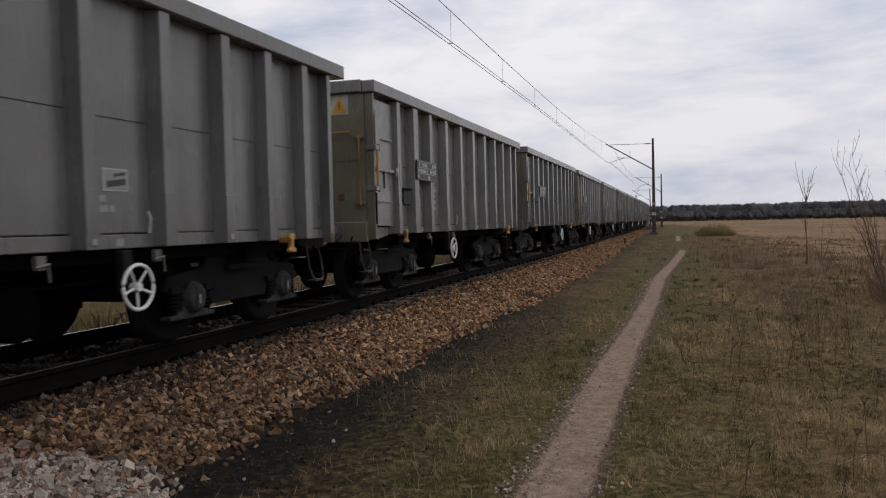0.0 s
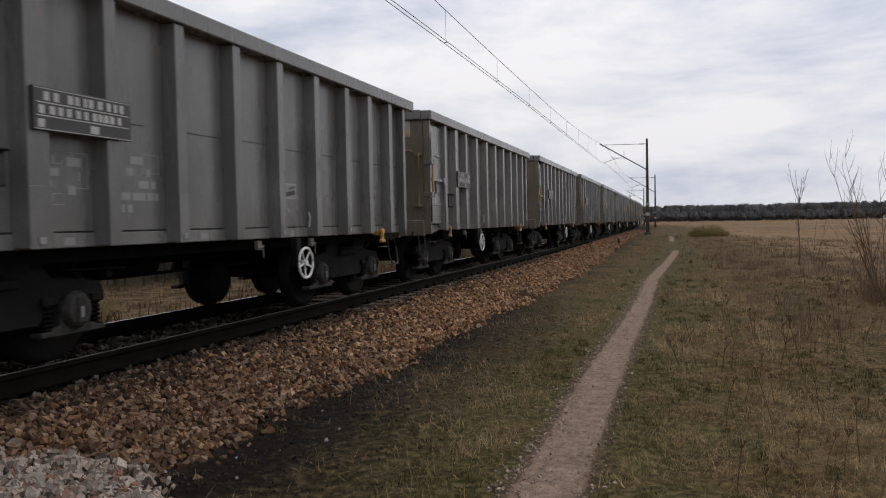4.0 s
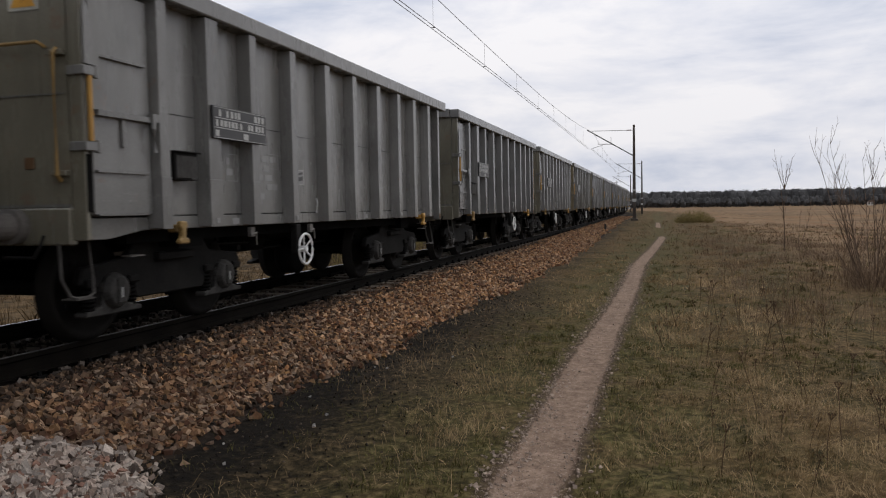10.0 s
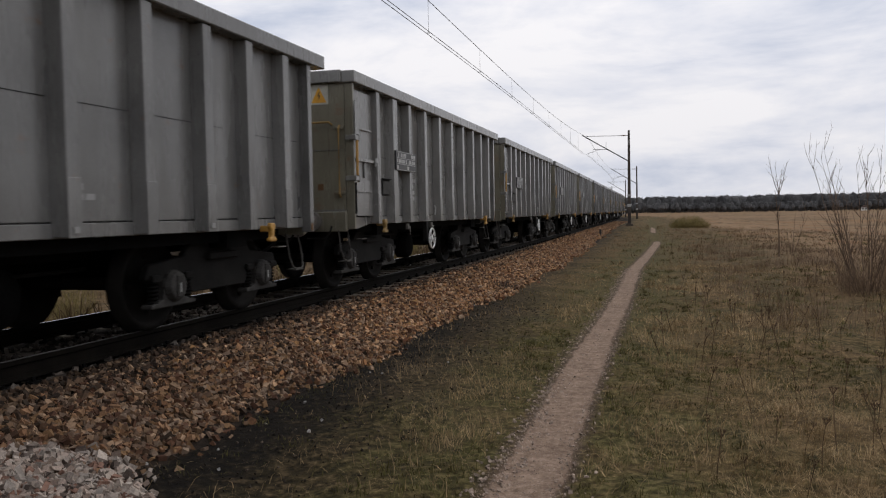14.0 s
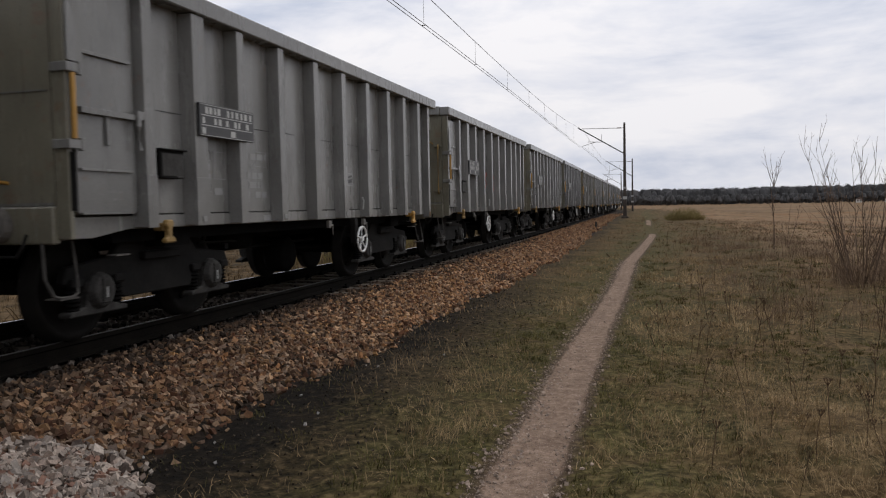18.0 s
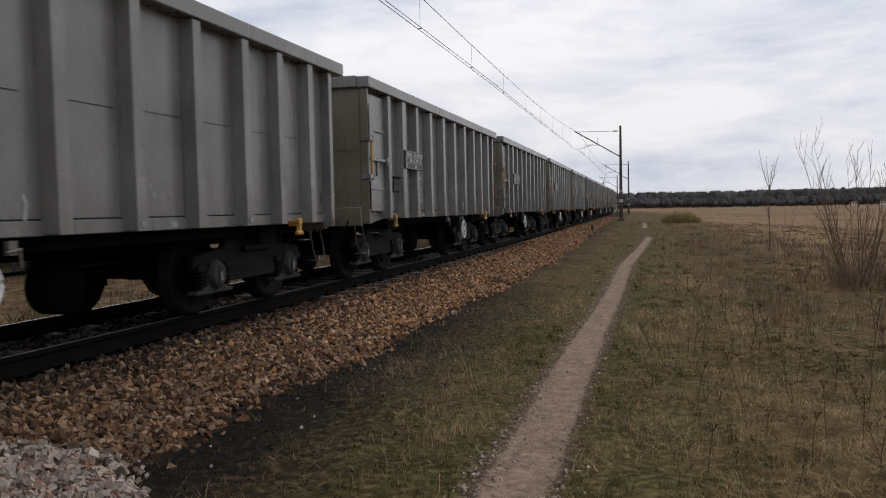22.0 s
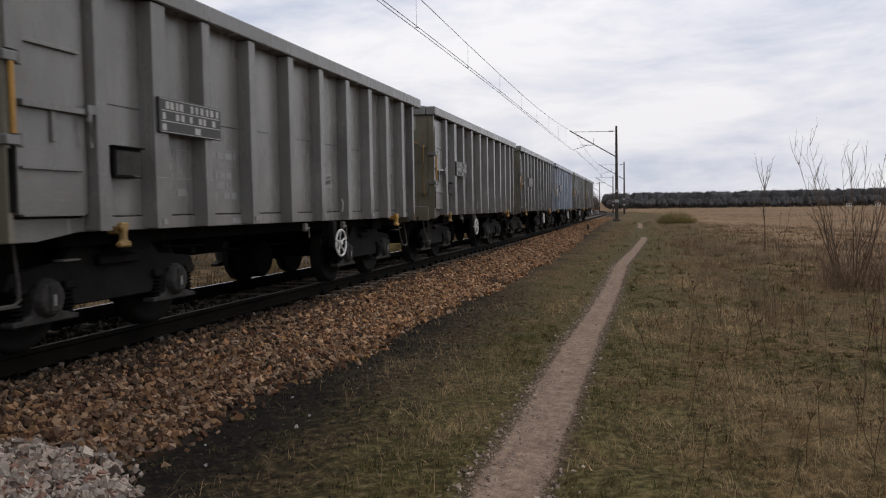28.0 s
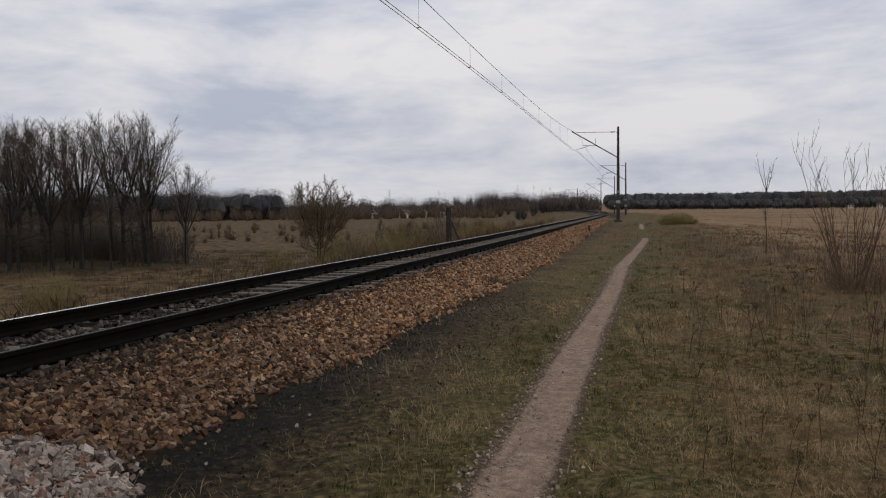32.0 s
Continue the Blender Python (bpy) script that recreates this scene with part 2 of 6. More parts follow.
CONCRETE = surface("pole_concrete", (0.040, 0.033, 0.028), (0.095, 0.080, 0.070), 0.9, 0.0, 1.6, 30.0, 0.35)
POLE_STEEL = surface("dark_pole_steel", (0.035, 0.033, 0.032), (0.08, 0.075, 0.07), 0.7, 0.4, 3.0, 30.0, 0.2)
WIRE = surface("copper_wire", (0.05, 0.045, 0.042), (0.10, 0.09, 0.085), 0.6, 0.6, 3.0, 30.0, 0.0)
INSULATOR = surface("brown_insulator", (0.07, 0.03, 0.02), (0.12, 0.05, 0.03), 0.3, 0.0, 3.0, 30.0, 0.0)


def stone(name, palette, grain=70.0):
    """Broken stone: each piece takes a colour of the palette, with a fine grain."""
    m, n, l, b = nodes_of(name)
    g = n.new("ShaderNodeNewGeometry")
    k = len(palette)
    r = n.new("ShaderNodeValToRGB")
    r.color_ramp.interpolation = "CONSTANT"
    els = r.color_ramp.elements
    while len(els) < k:
        els.new(0.5)
    for i, (el, c) in enumerate(zip(els, palette)):
        el.position, el.color = i / k, (*c, 1)
    l.new(g.outputs["Random Per Island"], r.inputs["Fac"])
    f = noise_node(n, l, grain, 4.0, 0.65)
    c = noise_node(n, l, 9.0, 3.0, 0.5)
    col = mixed(n, l, 0.55, r.outputs["Color"], ramp(n, l, f, [(0.3, (0.25, 0.25, 0.25)), (0.7, (0.75, 0.75, 0.75))]), "OVERLAY")
    col = mixed(n, l, 0.5, col, ramp(n, l, c, [(0.3, (0.3, 0.3, 0.3)), (0.7, (0.7, 0.7, 0.7))]), "OVERLAY")
    l.new(col, b.inputs["Base Color"])
    b.inputs["Roughness"].default_value = 0.95
    b.inputs["Specular IOR Level"].default_value = 0.15
    bumped(n, l, b, f, 0.35, 0.004)
    return m


STONE = stone("ballast_stone", [(0.342, 0.188, 0.097), (0.085, 0.040, 0.022), (0.262, 0.131, 0.060), (0.451, 0.284, 0.163), (0.128, 0.058, 0.031), (0.226, 0.150, 0.097), (0.049, 0.029, 0.018), (0.287, 0.161, 0.071), (0.152, 0.093, 0.055), (0.317, 0.221, 0.147), (0.098, 0.054, 0.030), (0.201, 0.119, 0.064)])
# The ballast palette again in darker tones, for stones at low s.
STONE_DULL = stone("dull_ballast_stone", [(0.198, 0.113, 0.063), (0.058, 0.029, 0.018), (0.157, 0.083, 0.044), (0.261, 0.171, 0.107), (0.081, 0.041, 0.024), (0.136, 0.091, 0.063), (0.033, 0.022, 0.014), (0.172, 0.100, 0.051), (0.096, 0.060, 0.039), (0.198, 0.141, 0.099), (0.063, 0.036, 0.022), (0.125, 0.077, 0.045)])
STONE_GREY = stone("fresh_grey_stone", [(0.267, 0.222, 0.187), (0.138, 0.111, 0.092), (0.331, 0.280, 0.236), (0.193, 0.145, 0.116), (0.074, 0.056, 0.046), (0.313, 0.260, 0.215), (0.230, 0.198, 0.171), (0.175, 0.101, 0.074), (0.285, 0.224, 0.184)])
STONE_RAILSIDE = stone("dark_railside_stone", [(0.060, 0.040, 0.027), (0.022, 0.015, 0.011), (0.095, 0.060, 0.038), (0.035, 0.025, 0.018), (0.125, 0.082, 0.052), (0.045, 0.028, 0.019)])
CLOD = stone("soil_clod", [(0.016, 0.013, 0.010), (0.026, 0.020, 0.015), (0.042, 0.032, 0.024), (0.013, 0.011, 0.009), (0.020, 0.016, 0.012), (0.085, 0.066, 0.050)])
STONE_DARK = stone("grimy_track_stone", [(0.034, 0.028, 0.024), (0.080, 0.066, 0.055), (0.019, 0.016, 0.013), (0.12, 0.104, 0.09), (0.046, 0.036, 0.029)])
PATH_STONE = surface("path_pebble", (0.14, 0.100, 0.076), (0.42, 0.335, 0.27), 0.9, 0.0, 8.0, 90.0, 0.2, 0.003, per=0.35, island=True)
PEBBLE = surface("pale_pebble", (0.20, 0.185, 0.17), (0.46, 0.44, 0.41), 0.9, 0.0, 8.0, 90.0, 0.2, 0.003, per=0.35, island=True)
BARK = surface("dark_bark", (0.020, 0.017, 0.014), (0.055, 0.047, 0.040), 0.95, 0.0, 3.0, 25.0, 0.5, 0.02)
TWIG = surface("dark_twigs", (0.065, 0.053, 0.044), (0.135, 0.110, 0.090), 0.95, 0.0, 0.6, 25.0, 0.0, per=0.3, island=True)
SHRUB = surface("shrub_twigs", (0.090, 0.063, 0.045), (0.175, 0.125, 0.090), 0.95, 0.0, 0.6, 25.0, 0.0, per=0.3, island=True)
TWIG_TAN = surface("tan_twigs", (0.095, 0.070, 0.044), (0.190, 0.142, 0.090), 0.95, 0.0, 0.6, 25.0, 0.0, per=0.35, island=True)
OLIVE_TWIG = surface("olive_yellow_twigs", (0.120, 0.098, 0.036), (0.250, 0.200, 0.082), 0.95, 0.0, 0.4, 25.0, 0.0, per=0.35, island=True)
MARSH = surface("brown_marsh_grass", (0.050, 0.033, 0.016), (0.145, 0.096, 0.050), 0.9, 0.0, 0.25, 30.0, 0.0, per=0.4, island=True)
BIRCH = surface("pale_bark", (0.16, 0.145, 0.125), (0.30, 0.27, 0.24), 0.9, 0.0, 4.0, 30.0, 0.2)
GRASS_GREEN = surface("olive_grass", (0.040, 0.041, 0.013), (0.140, 0.118, 0.042), 0.9, 0.0, 4.0, 30.0, 0.0, per=0.45, island=True)
MEADOW_DRY = surface("dry_meadow_grass", (0.095, 0.062, 0.034), (0.215, 0.140, 0.078), 0.9, 0.0, 0.3, 30.0, 0.0, per=0.4, island=True)
WEED_PALE = surface("pale_dead_weed", (0.125, 0.086, 0.056), (0.245, 0.172, 0.114), 0.95, 0.0, 2.0, 30.0, 0.0, per=0.35, island=True)
GRASS_DRY = surface("dry_grass", (0.085, 0.056, 0.026), (0.48, 0.340, 0.185), 0.9, 0.0, 4.0, 30.0, 0.0, per=0.4, island=True)
WEED = surface("dead_weed_stem", (0.055, 0.035, 0.022), (0.125, 0.080, 0.048), 0.95, 0.0, 2.0, 30.0, 0.0, per=0.3, island=True)
# Lightened grey-brown: distance haze is put into this base colour.
WOOD_FAR = surface("haze_lightened_wood", (0.085, 0.072, 0.066), (0.165, 0.138, 0.122), 1.0, 0.0, 0.06, 1.0, 0.0, per=0.4, island=True)
WOOD_BROWN = surface("distant_brown_brush", (0.100, 0.070, 0.048), (0.200, 0.138, 0.094), 1.0, 0.0, 0.06, 1.0, 0.0, per=0.4, island=True)
# Bluish-grey and raised in tone, with the haze of distance in the colour.
PINE_FAR = surface("haze_lightened_conifer", (0.050, 0.050, 0.052), (0.092, 0.090, 0.088), 1.0, 0.0, 0.06, 1.0, 0.0, per=0.4, island=True)
HOUSE_WALL = surface("pale_render", (0.55, 0.54, 0.51), (0.72, 0.71, 0.68), 0.9, 0.0, 0.3, 8.0, 0.1)
HOUSE_ROOF = surface("dull_roof", (0.10, 0.075, 0.065), (0.18, 0.13, 0.11), 0.9, 0.0, 0.3, 8.0, 0.1)
OLD_WOOD = surface("old_post_wood", (0.03, 0.024, 0.02), (0.075, 0.06, 0.05), 0.95, 0.0, 4.0, 40.0, 0.5, 0.01)


def ground_material():
    """Earth by its distance from the track: coal-black strip beside the ballast, grass, the trodden sandy path, dry meadow further out."""
    m, n, l, b = nodes_of("earth_and_grass")

    def attr(name):
        a = n.new("ShaderNodeAttribute")
        a.attribute_name = name
        return a.outputs["Fac"]

    def step(v, lo, hi):
        r = n.new("ShaderNodeMapRange")
        r.interpolation_type = "SMOOTHSTEP"
        r.inputs["From Min"].default_value, r.inputs["From Max"].default_value = lo, hi
        l.new(v, r.inputs["Value"])
        return r.outputs["Result"]

    def wobble(v, noise_fac, size):
        r = n.new("ShaderNodeMath")
        r.operation = "MULTIPLY_ADD"
        l.new(noise_fac, r.inputs[0])
        r.inputs[1].default_value = size
        l.new(v, r.inputs[2])
        return r.outputs[0]

    big, mid, fine = noise_node(n, l, 0.09), noise_node(n, l, 0.9, 6.0, 0.65), noise_node(n, l, 14.0, 6.0, 0.7)
    clump, grit = noise_node(n, l, 3.4, 5.0, 0.7), noise_node(n, l, 70.0, 3.0, 0.6)
    d, p, k = attr("from_track"), attr("from_path"), attr("from_bank")
    # Dark noise stops put the shade between tufts into the grass colour.
    grass = ramp(n, l, mid, [(0.36, (0.026, 0.031, 0.007)), (0.46, (0.060, 0.049, 0.014)), (0.53, (0.110, 0.067, 0.027)), (0.64, (0.165, 0.103, 0.048))])
    grass = mixed(n, l, 0.45, grass, ramp(n, l, clump, [(0.40, (0.010, 0.008, 0.003)), (0.50, (0.066, 0.044, 0.017)), (0.62, (0.21, 0.142, 0.070))]))
    grass = mixed(n, l, 0.45, grass, ramp(n, l, fine, [(0.40, (0.005, 0.004, 0.002)), (0.50, (0.066, 0.046, 0.020)), (0.64, (0.24, 0.165, 0.085))]))
    meadow = ramp(n, l, big, [(0.36, (0.100, 0.064, 0.036)), (0.50, (0.180, 0.113, 0.062)), (0.64, (0.25, 0.165, 0.096))])
    meadow = mixed(n, l, 0.45, meadow, ramp(n, l, fine, [(0.3, (0.075, 0.047, 0.022)), (0.7, (0.28, 0.180, 0.095))]))
    band = noise_node(n, l, 1.0, 4.0, 0.6, (0.012, 0.085, 1.0))
    meadow = mixed(n, l, 0.5, meadow, ramp(n, l, band, [(0.38, (0.080, 0.054, 0.030)), (0.46, (0.130, 0.088, 0.046)), (0.52, (0.225, 0.148, 0.085)), (0.60, (0.20, 0.100, 0.046))]))
    soil = ramp(n, l, fine, [(0.32, (0.0035, 0.003, 0.0026)), (0.55, (0.010, 0.0078, 0.0054)), (0.70, (0.034, 0.026, 0.017))])
    sand = ramp(n, l, clump, [(0.34, (0.135, 0.089, 0.061)), (0.66, (0.265, 0.185, 0.134))])
    sand = mixed(n, l, 0.5, sand, ramp(n, l, fine, [(0.34, (0.080, 0.053, 0.037)), (0.5, (0.215, 0.150, 0.109)), (0.66, (0.40, 0.302, 0.235))]))
    sand = mixed(n, l, ramp(n, l, grit, [(0.60, (0, 0, 0)), (0.70, (0.8, 0.8, 0.8))]), sand, (0.42, 0.33, 0.262))
    sand = mixed(n, l, ramp(n, l, grit, [(0.30, (0.7, 0.7, 0.7)), (0.40, (0, 0, 0))]), sand, (0.10, 0.07, 0.052))
    earth = ramp(n, l, fine, [(0.32, (0.022, 0.015, 0.010)), (0.55, (0.085, 0.058, 0.038)), (0.72, (0.20, 0.145, 0.105))])
    dd = n.new("ShaderNodeMath")
    dd.operation = "ABSOLUTE"
    l.new(d, dd.inputs[0])
    col = mixed(n, l, step(wobble(dd.outputs[0], mid, 5.0), 10.5, 15.0), grass, meadow)
    marsh = ramp(n, l, mid, [(0.36, (0.026, 0.020, 0.009)), (0.48, (0.070, 0.046, 0.022)), (0.64, (0.150, 0.098, 0.050))])
    col = mixed(n, l, step(d, -4.0, -9.0), col, marsh)
    # Inside the grove_floor mask the ground turns to a darker brown.
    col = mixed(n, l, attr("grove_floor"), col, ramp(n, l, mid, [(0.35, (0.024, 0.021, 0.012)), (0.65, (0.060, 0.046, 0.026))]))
    rough_earth = ramp(n, l, fine, [(0.34, (0.007, 0.0056, 0.0035)), (0.52, (0.041, 0.029, 0.0145)), (0.70, (0.128, 0.088, 0.047))])
    left_strip = n.new("ShaderNodeMath")
    left_strip.operation = "MULTIPLY"
    l.new(step(wobble(k, mid, 2.0), 6.2, 4.6), left_strip.inputs[0])
    l.new(step(d, 0.0, 1.0), left_strip.inputs[1])
    col = mixed(n, l, left_strip.outputs[0], col, rough_earth)
    near_bank = n.new("ShaderNodeMath")
    near_bank.operation = "MULTIPLY"
    l.new(step(wobble(wobble(wobble(k, mid, 1.6), clump, 0.8), fine, 0.6), 5.3, 4.3), near_bank.inputs[0])
    l.new(step(d, -3.0, -2.0), near_bank.inputs[1])
    near_bank = near_bank.outputs[0]
    col = mixed(n, l, near_bank, col, soil)
    edge = wobble(wobble(wobble(p, fine, 0.16), mid, 0.10), clump, 0.12)
    verge = n.new("ShaderNodeMath")
    verge.operation = "MULTIPLY"
    l.new(step(wobble(p, mid, 2.2), 3.0, 1.4), verge.inputs[0])
    l.new(ramp(n, l, clump, [(0.36, (0.15, 0.15, 0.15)), (0.60, (0.75, 0.75, 0.75))]), verge.inputs[1])
    moss = ramp(n, l, fine, [(0.36, (0.013, 0.013, 0.0045)), (0.50, (0.055, 0.052, 0.015)), (0.66, (0.135, 0.118, 0.045))])
    col = mixed(n, l, verge.outputs[0], col, moss)
    col = mixed(n, l, step(edge, 0.50, 0.36), col, earth)
    col = mixed(n, l, step(edge, 0.375, 0.345), col, sand)
    l.new(col, b.inputs["Base Color"])
    b.inputs["Roughness"].default_value = 1.0
    b.inputs["Specular IOR Level"].default_value = 0.1
    bumped(n, l, b, fine, 0.55, 0.03)
    return m


GROUND = ground_material()
# Near-black bed: shade in the gaps between stones is put into its colour.
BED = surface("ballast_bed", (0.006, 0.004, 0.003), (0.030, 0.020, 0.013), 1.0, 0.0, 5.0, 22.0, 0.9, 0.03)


# ---- builders ----
class Solid:
    """Collects simple closed shapes into one mesh."""

    def __init__(self):
        self.v, self.f = [], []

    def add(self, verts, faces):
        o = len(self.v)
        self.v += [tuple(p) for p in verts]
        self.f += [tuple(i + o for i in f) for f in faces]
        return self

    def box(self, x0, x1, y0, y1, z0, z1):
        v = [(x, y, z) for x in (x0, x1) for y in (y0, y1) for z in (z0, z1)]
        return self.add(v, [(0, 1, 3, 2), (4, 6, 7, 5), (0, 4, 5, 1), (2, 3, 7, 6), (0, 2, 6, 4), (1, 5, 7, 3)])

    def prism(self, outline, axis, a, b):
        """A flat outline (two coordinates) drawn out along an axis from a to b."""
        k = len(outline)

        def at(p, w):
            return {"x": (w, p[0], p[1]), "y": (p[0], w, p[1]), "z": (p[0], p[1], w)}[axis]

        v = [at(p, a) for p in outline] + [at(p, b) for p in outline]
        return self.add(v, [tuple(range(k))[::-1], tuple(range(k, 2 * k))] + [(i, (i + 1) % k, k + (i + 1) % k, k + i) for i in range(k)])

    def tube(self, path, r, sides=8, r_end=None, closed=False):
        """A round bar along a path of points, tapering to r_end."""
        pts = [Vector(p) for p in path]
        k = len(pts)
        v, f = [], []
        for i, p in enumerate(pts):
            a, c = (pts[(i - 1) % k], pts[(i + 1) % k]) if closed else (pts[max(i - 1, 0)], pts[min(i + 1, k - 1)])
            q = (c - a).normalized().to_track_quat("Z", "Y")
            w = r if r_end is None else r + (r_end - r) * i / (k - 1)
            v += [p + q @ Vector((w * math.cos(2 * math.pi * j / sides), w * math.sin(2 * math.pi * j / sides), 0)) for j in range(sides)]
        for i in range(k if closed else k - 1):
            m = (i + 1) % k
            f += [(i * sides + j, i * sides + (j + 1) % sides, m * sides + (j + 1) % sides, m * sides + j) for j in range(sides)]
        if not closed:
            f += [tuple(range(sides))[::-1], tuple(range((k - 1) * sides, k * sides))]
        return self.add(v, f)

    def lathe(self, profile, sides=24, centre=(0, 0, 0), axis="x"):
        """A profile of (along the axis, radius) turned round the axis."""
        v, k = [], len(profile)
        for a, r in profile:
            for j in range(sides):
                c, s = r * math.cos(2 * math.pi * j / sides), r * math.sin(2 * math.pi * j / sides)
                p = {"x": (a, c, s), "y": (c, a, s), "z": (c, s, a)}[axis]
                v.append(tuple(p[i] + centre[i] for i in range(3)))
        f = [(i * sides + j, i * sides + (j + 1) % sides, (i + 1) * sides + (j + 1) % sides, (i + 1) * sides + j) for i in range(k - 1) for j in range(sides)]
        f += [tuple(range(sides))[::-1], tuple(range((k - 1) * sides, k * sides))]
        return self.add(v, f)

    def mesh(self, name, material, bevel=0.0, smooth=False):
        me = bpy.data.meshes.new(name)
        me.from_pydata(self.v, [], self.f)
        bm = bmesh.new()
        bm.from_mesh(me)
        bmesh.ops.recalc_face_normals(bm, faces=bm.faces)
        if bevel:
            sharp = [ed for ed in bm.edges if len(ed.link_faces) == 2 and ed.calc_face_angle(0) > 0.6]
            bmesh.ops.bevel(bm, geom=sharp, offset=bevel, segments=1, affect="EDGES", clamp_overlap=True)
        bm.to_mesh(me)
        bm.free()
        if smooth:
            me.polygons.foreach_set("use_smooth", [True] * len(me.polygons))
        me.materials.append(material)
        return me


def part(name, solid, material, parent, label="", bevel=0.0, smooth=False, at=None):
    """One mesh object under a thing or under a part. solid: a Solid or a ready mesh."""
    me = solid if isinstance(solid, bpy.types.Mesh) else solid.mesh(name, material, bevel, smooth)
    ob = new(name, me)
    ob.parent = parent
    if at is not None:
        ob.matrix_basis = at
    return tagged(ob, label)


def thing(name, label, category, group="", kind="", m=None):
    ob = new(name)
    ob.empty_display_size = 0.3
    if m is not None:
        ob.matrix_basis = m
    return tagged(ob, label, category, group, kind)


def mass(name, verts, faces, material):
    """A mesh object from arrays: verts (n, 3), faces (m, 3) or (m, 4)."""
    me = bpy.data.meshes.new(name)
    verts, faces = np.asarray(verts, np.float32), np.asarray(faces, np.int32)
    k = faces.shape[1]
    me.vertices.add(len(verts))
    me.vertices.foreach_set("co", verts.ravel())
    me.loops.add(faces.size)
    me.loops.foreach_set("vertex_index", faces.ravel())
    me.polygons.add(len(faces))
    me.polygons.foreach_set("loop_start", np.arange(0, faces.size, k, dtype=np.int32))
    me.update(calc_edges=True)
    me.polygons.foreach_set("use_smooth", [False] * len(faces))
    me.materials.append(material)
    return new(name, me)


# ---- the line of the track ----
STEP = 0.5
S_ALL = np.arange(-760, 760 + STEP, STEP)
BEND = np.where(S_ALL < -30, 0.0, np.where(S_ALL < 38, 1 / 1315, np.where(S_ALL < 100, 0.0, np.where(S_ALL < 460, 1 / 900, 0.0))))
HEAD = np.cumsum(BEND) * STEP
HEAD -= np.interp(0, S_ALL, HEAD)
LINE_X, LINE_Y = np.cumsum(-np.sin(HEAD)) * STEP, np.cumsum(np.cos(HEAD)) * STEP
LINE_X -= np.interp(0, S_ALL, LINE_X) + 5.815
LINE_Y -= np.interp(0, S_ALL, LINE_Y)


def on_line(s, side=0.0, z=0.0):
    """The point at s metres along the track, side metres to the right of its middle."""
    h = float(np.interp(s, S_ALL, HEAD))
    return Vector((float(np.interp(s, S_ALL, LINE_X)) + side * math.cos(h), float(np.interp(s, S_ALL, LINE_Y)) + side * math.sin(h), z))


def line_pose(s, side=0.0, z=0.0):
    p = on_line(s, side, z)
    return pose(p.x, p.y, p.z, 0, 0, math.degrees(float(np.interp(s, S_ALL, HEAD))))


def track_offset(x, y):
    """Metres to the right of the track's middle, for arrays of places near it."""
    return x - np.interp(y, LINE_Y, LINE_X)


PATH_Y = [-60, 0, 5, 9, 14, 22.5, 30, 40, 60, 90, 140]
PATH_X = [-1.3, -0.84, -0.88, -0.955, -0.98, -1.16, -1.06, -0.96, -1.7, -2.6, -4.4]


def smooth_step(v, a, b):
    t = np.clip((v - a) / (b - a), 0, 1)
    return t * t * (3 - 2 * t)


def land(x, y):
    """Height of the ground."""
    d = track_offset(x, y)
    right = -1.3 * smooth_step(d, 9.5, 34) - 0.5 * smooth_step(d, 60, 400)
    left = -3.2 * smooth_step(-d, 2.6, 17)
    z = np.where(d > 0, right, left)
    z = z + 0.30 * smooth_step(y, 40, 70) * (1 - smooth_step(d, 3.5, 6.5)) * smooth_step(d, 0, 2) * (1 - smooth_step(y, 110, 200))
    far = np.hypot(x, y)
    lumps = 0.05 * np.sin(x * 1.7 + 0.6 * np.sin(y * 0.9)) * np.sin(y * 1.3 + 0.8 * np.sin(x * 0.7)) + 0.025 * np.sin(x * 4.1 + y * 1.1) * np.sin(y * 3.7 - x * 0.6)
    flat = smooth_step(np.abs(x - np.interp(y, PATH_Y, PATH_X)), 0.15, 0.9) * smooth_step(np.abs(d), 2.2, 3.4)
    return z + lumps * flat * (1 + 3 * smooth_step(far, 30, 200)) + 14 * smooth_step(far, 600, 2600) - 0.03 * (1 - smooth_step(np.abs(x - np.interp(y, PATH_Y, PATH_X)), 0.1, 0.35))


# ---- ground, ballast, track ----
def spaced(stops):
    """Coordinates from stops of (value, step to the next)."""
    out = []
    for (a, st), (b, _) in zip(stops, stops[1:]):
        out += list(np.arange(a, b - 1e-6, st))
    return np.array(out + [stops[-1][0]])


PATH_FADE = lambda y: 0.5 * smooth_step(y, 42, 46) - 0.5 * smooth_step(y, 54, 58) + 0.5 * smooth_step(y, 70, 76) - 0.028 * (1 - smooth_step(y, 8, 13))
gx = spaced([(-3200, 400), (-1200, 100), (-300, 20), (-100, 4), (-30, 1), (-10, 0.25), (6, 0.5), (16, 2), (60, 10), (200, 50), (600, 200), (1200, 400), (3200, 400)])
gy = spaced([(-2400, 400), (-400, 50), (-50, 5), (0, 0.25), (20, 0.5), (60, 2), (200, 10), (500, 50), (1000, 200), (3600, 200)])
GX, GY = np.meshgrid(gx, gy)
GZ = land(GX, GY)
nx, ny = len(gx), len(gy)
idx = np.arange(nx * ny).reshape(ny, nx)
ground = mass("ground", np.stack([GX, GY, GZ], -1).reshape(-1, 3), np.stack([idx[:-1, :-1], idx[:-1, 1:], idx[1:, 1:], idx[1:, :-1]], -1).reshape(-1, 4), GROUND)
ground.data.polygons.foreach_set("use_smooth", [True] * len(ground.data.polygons))
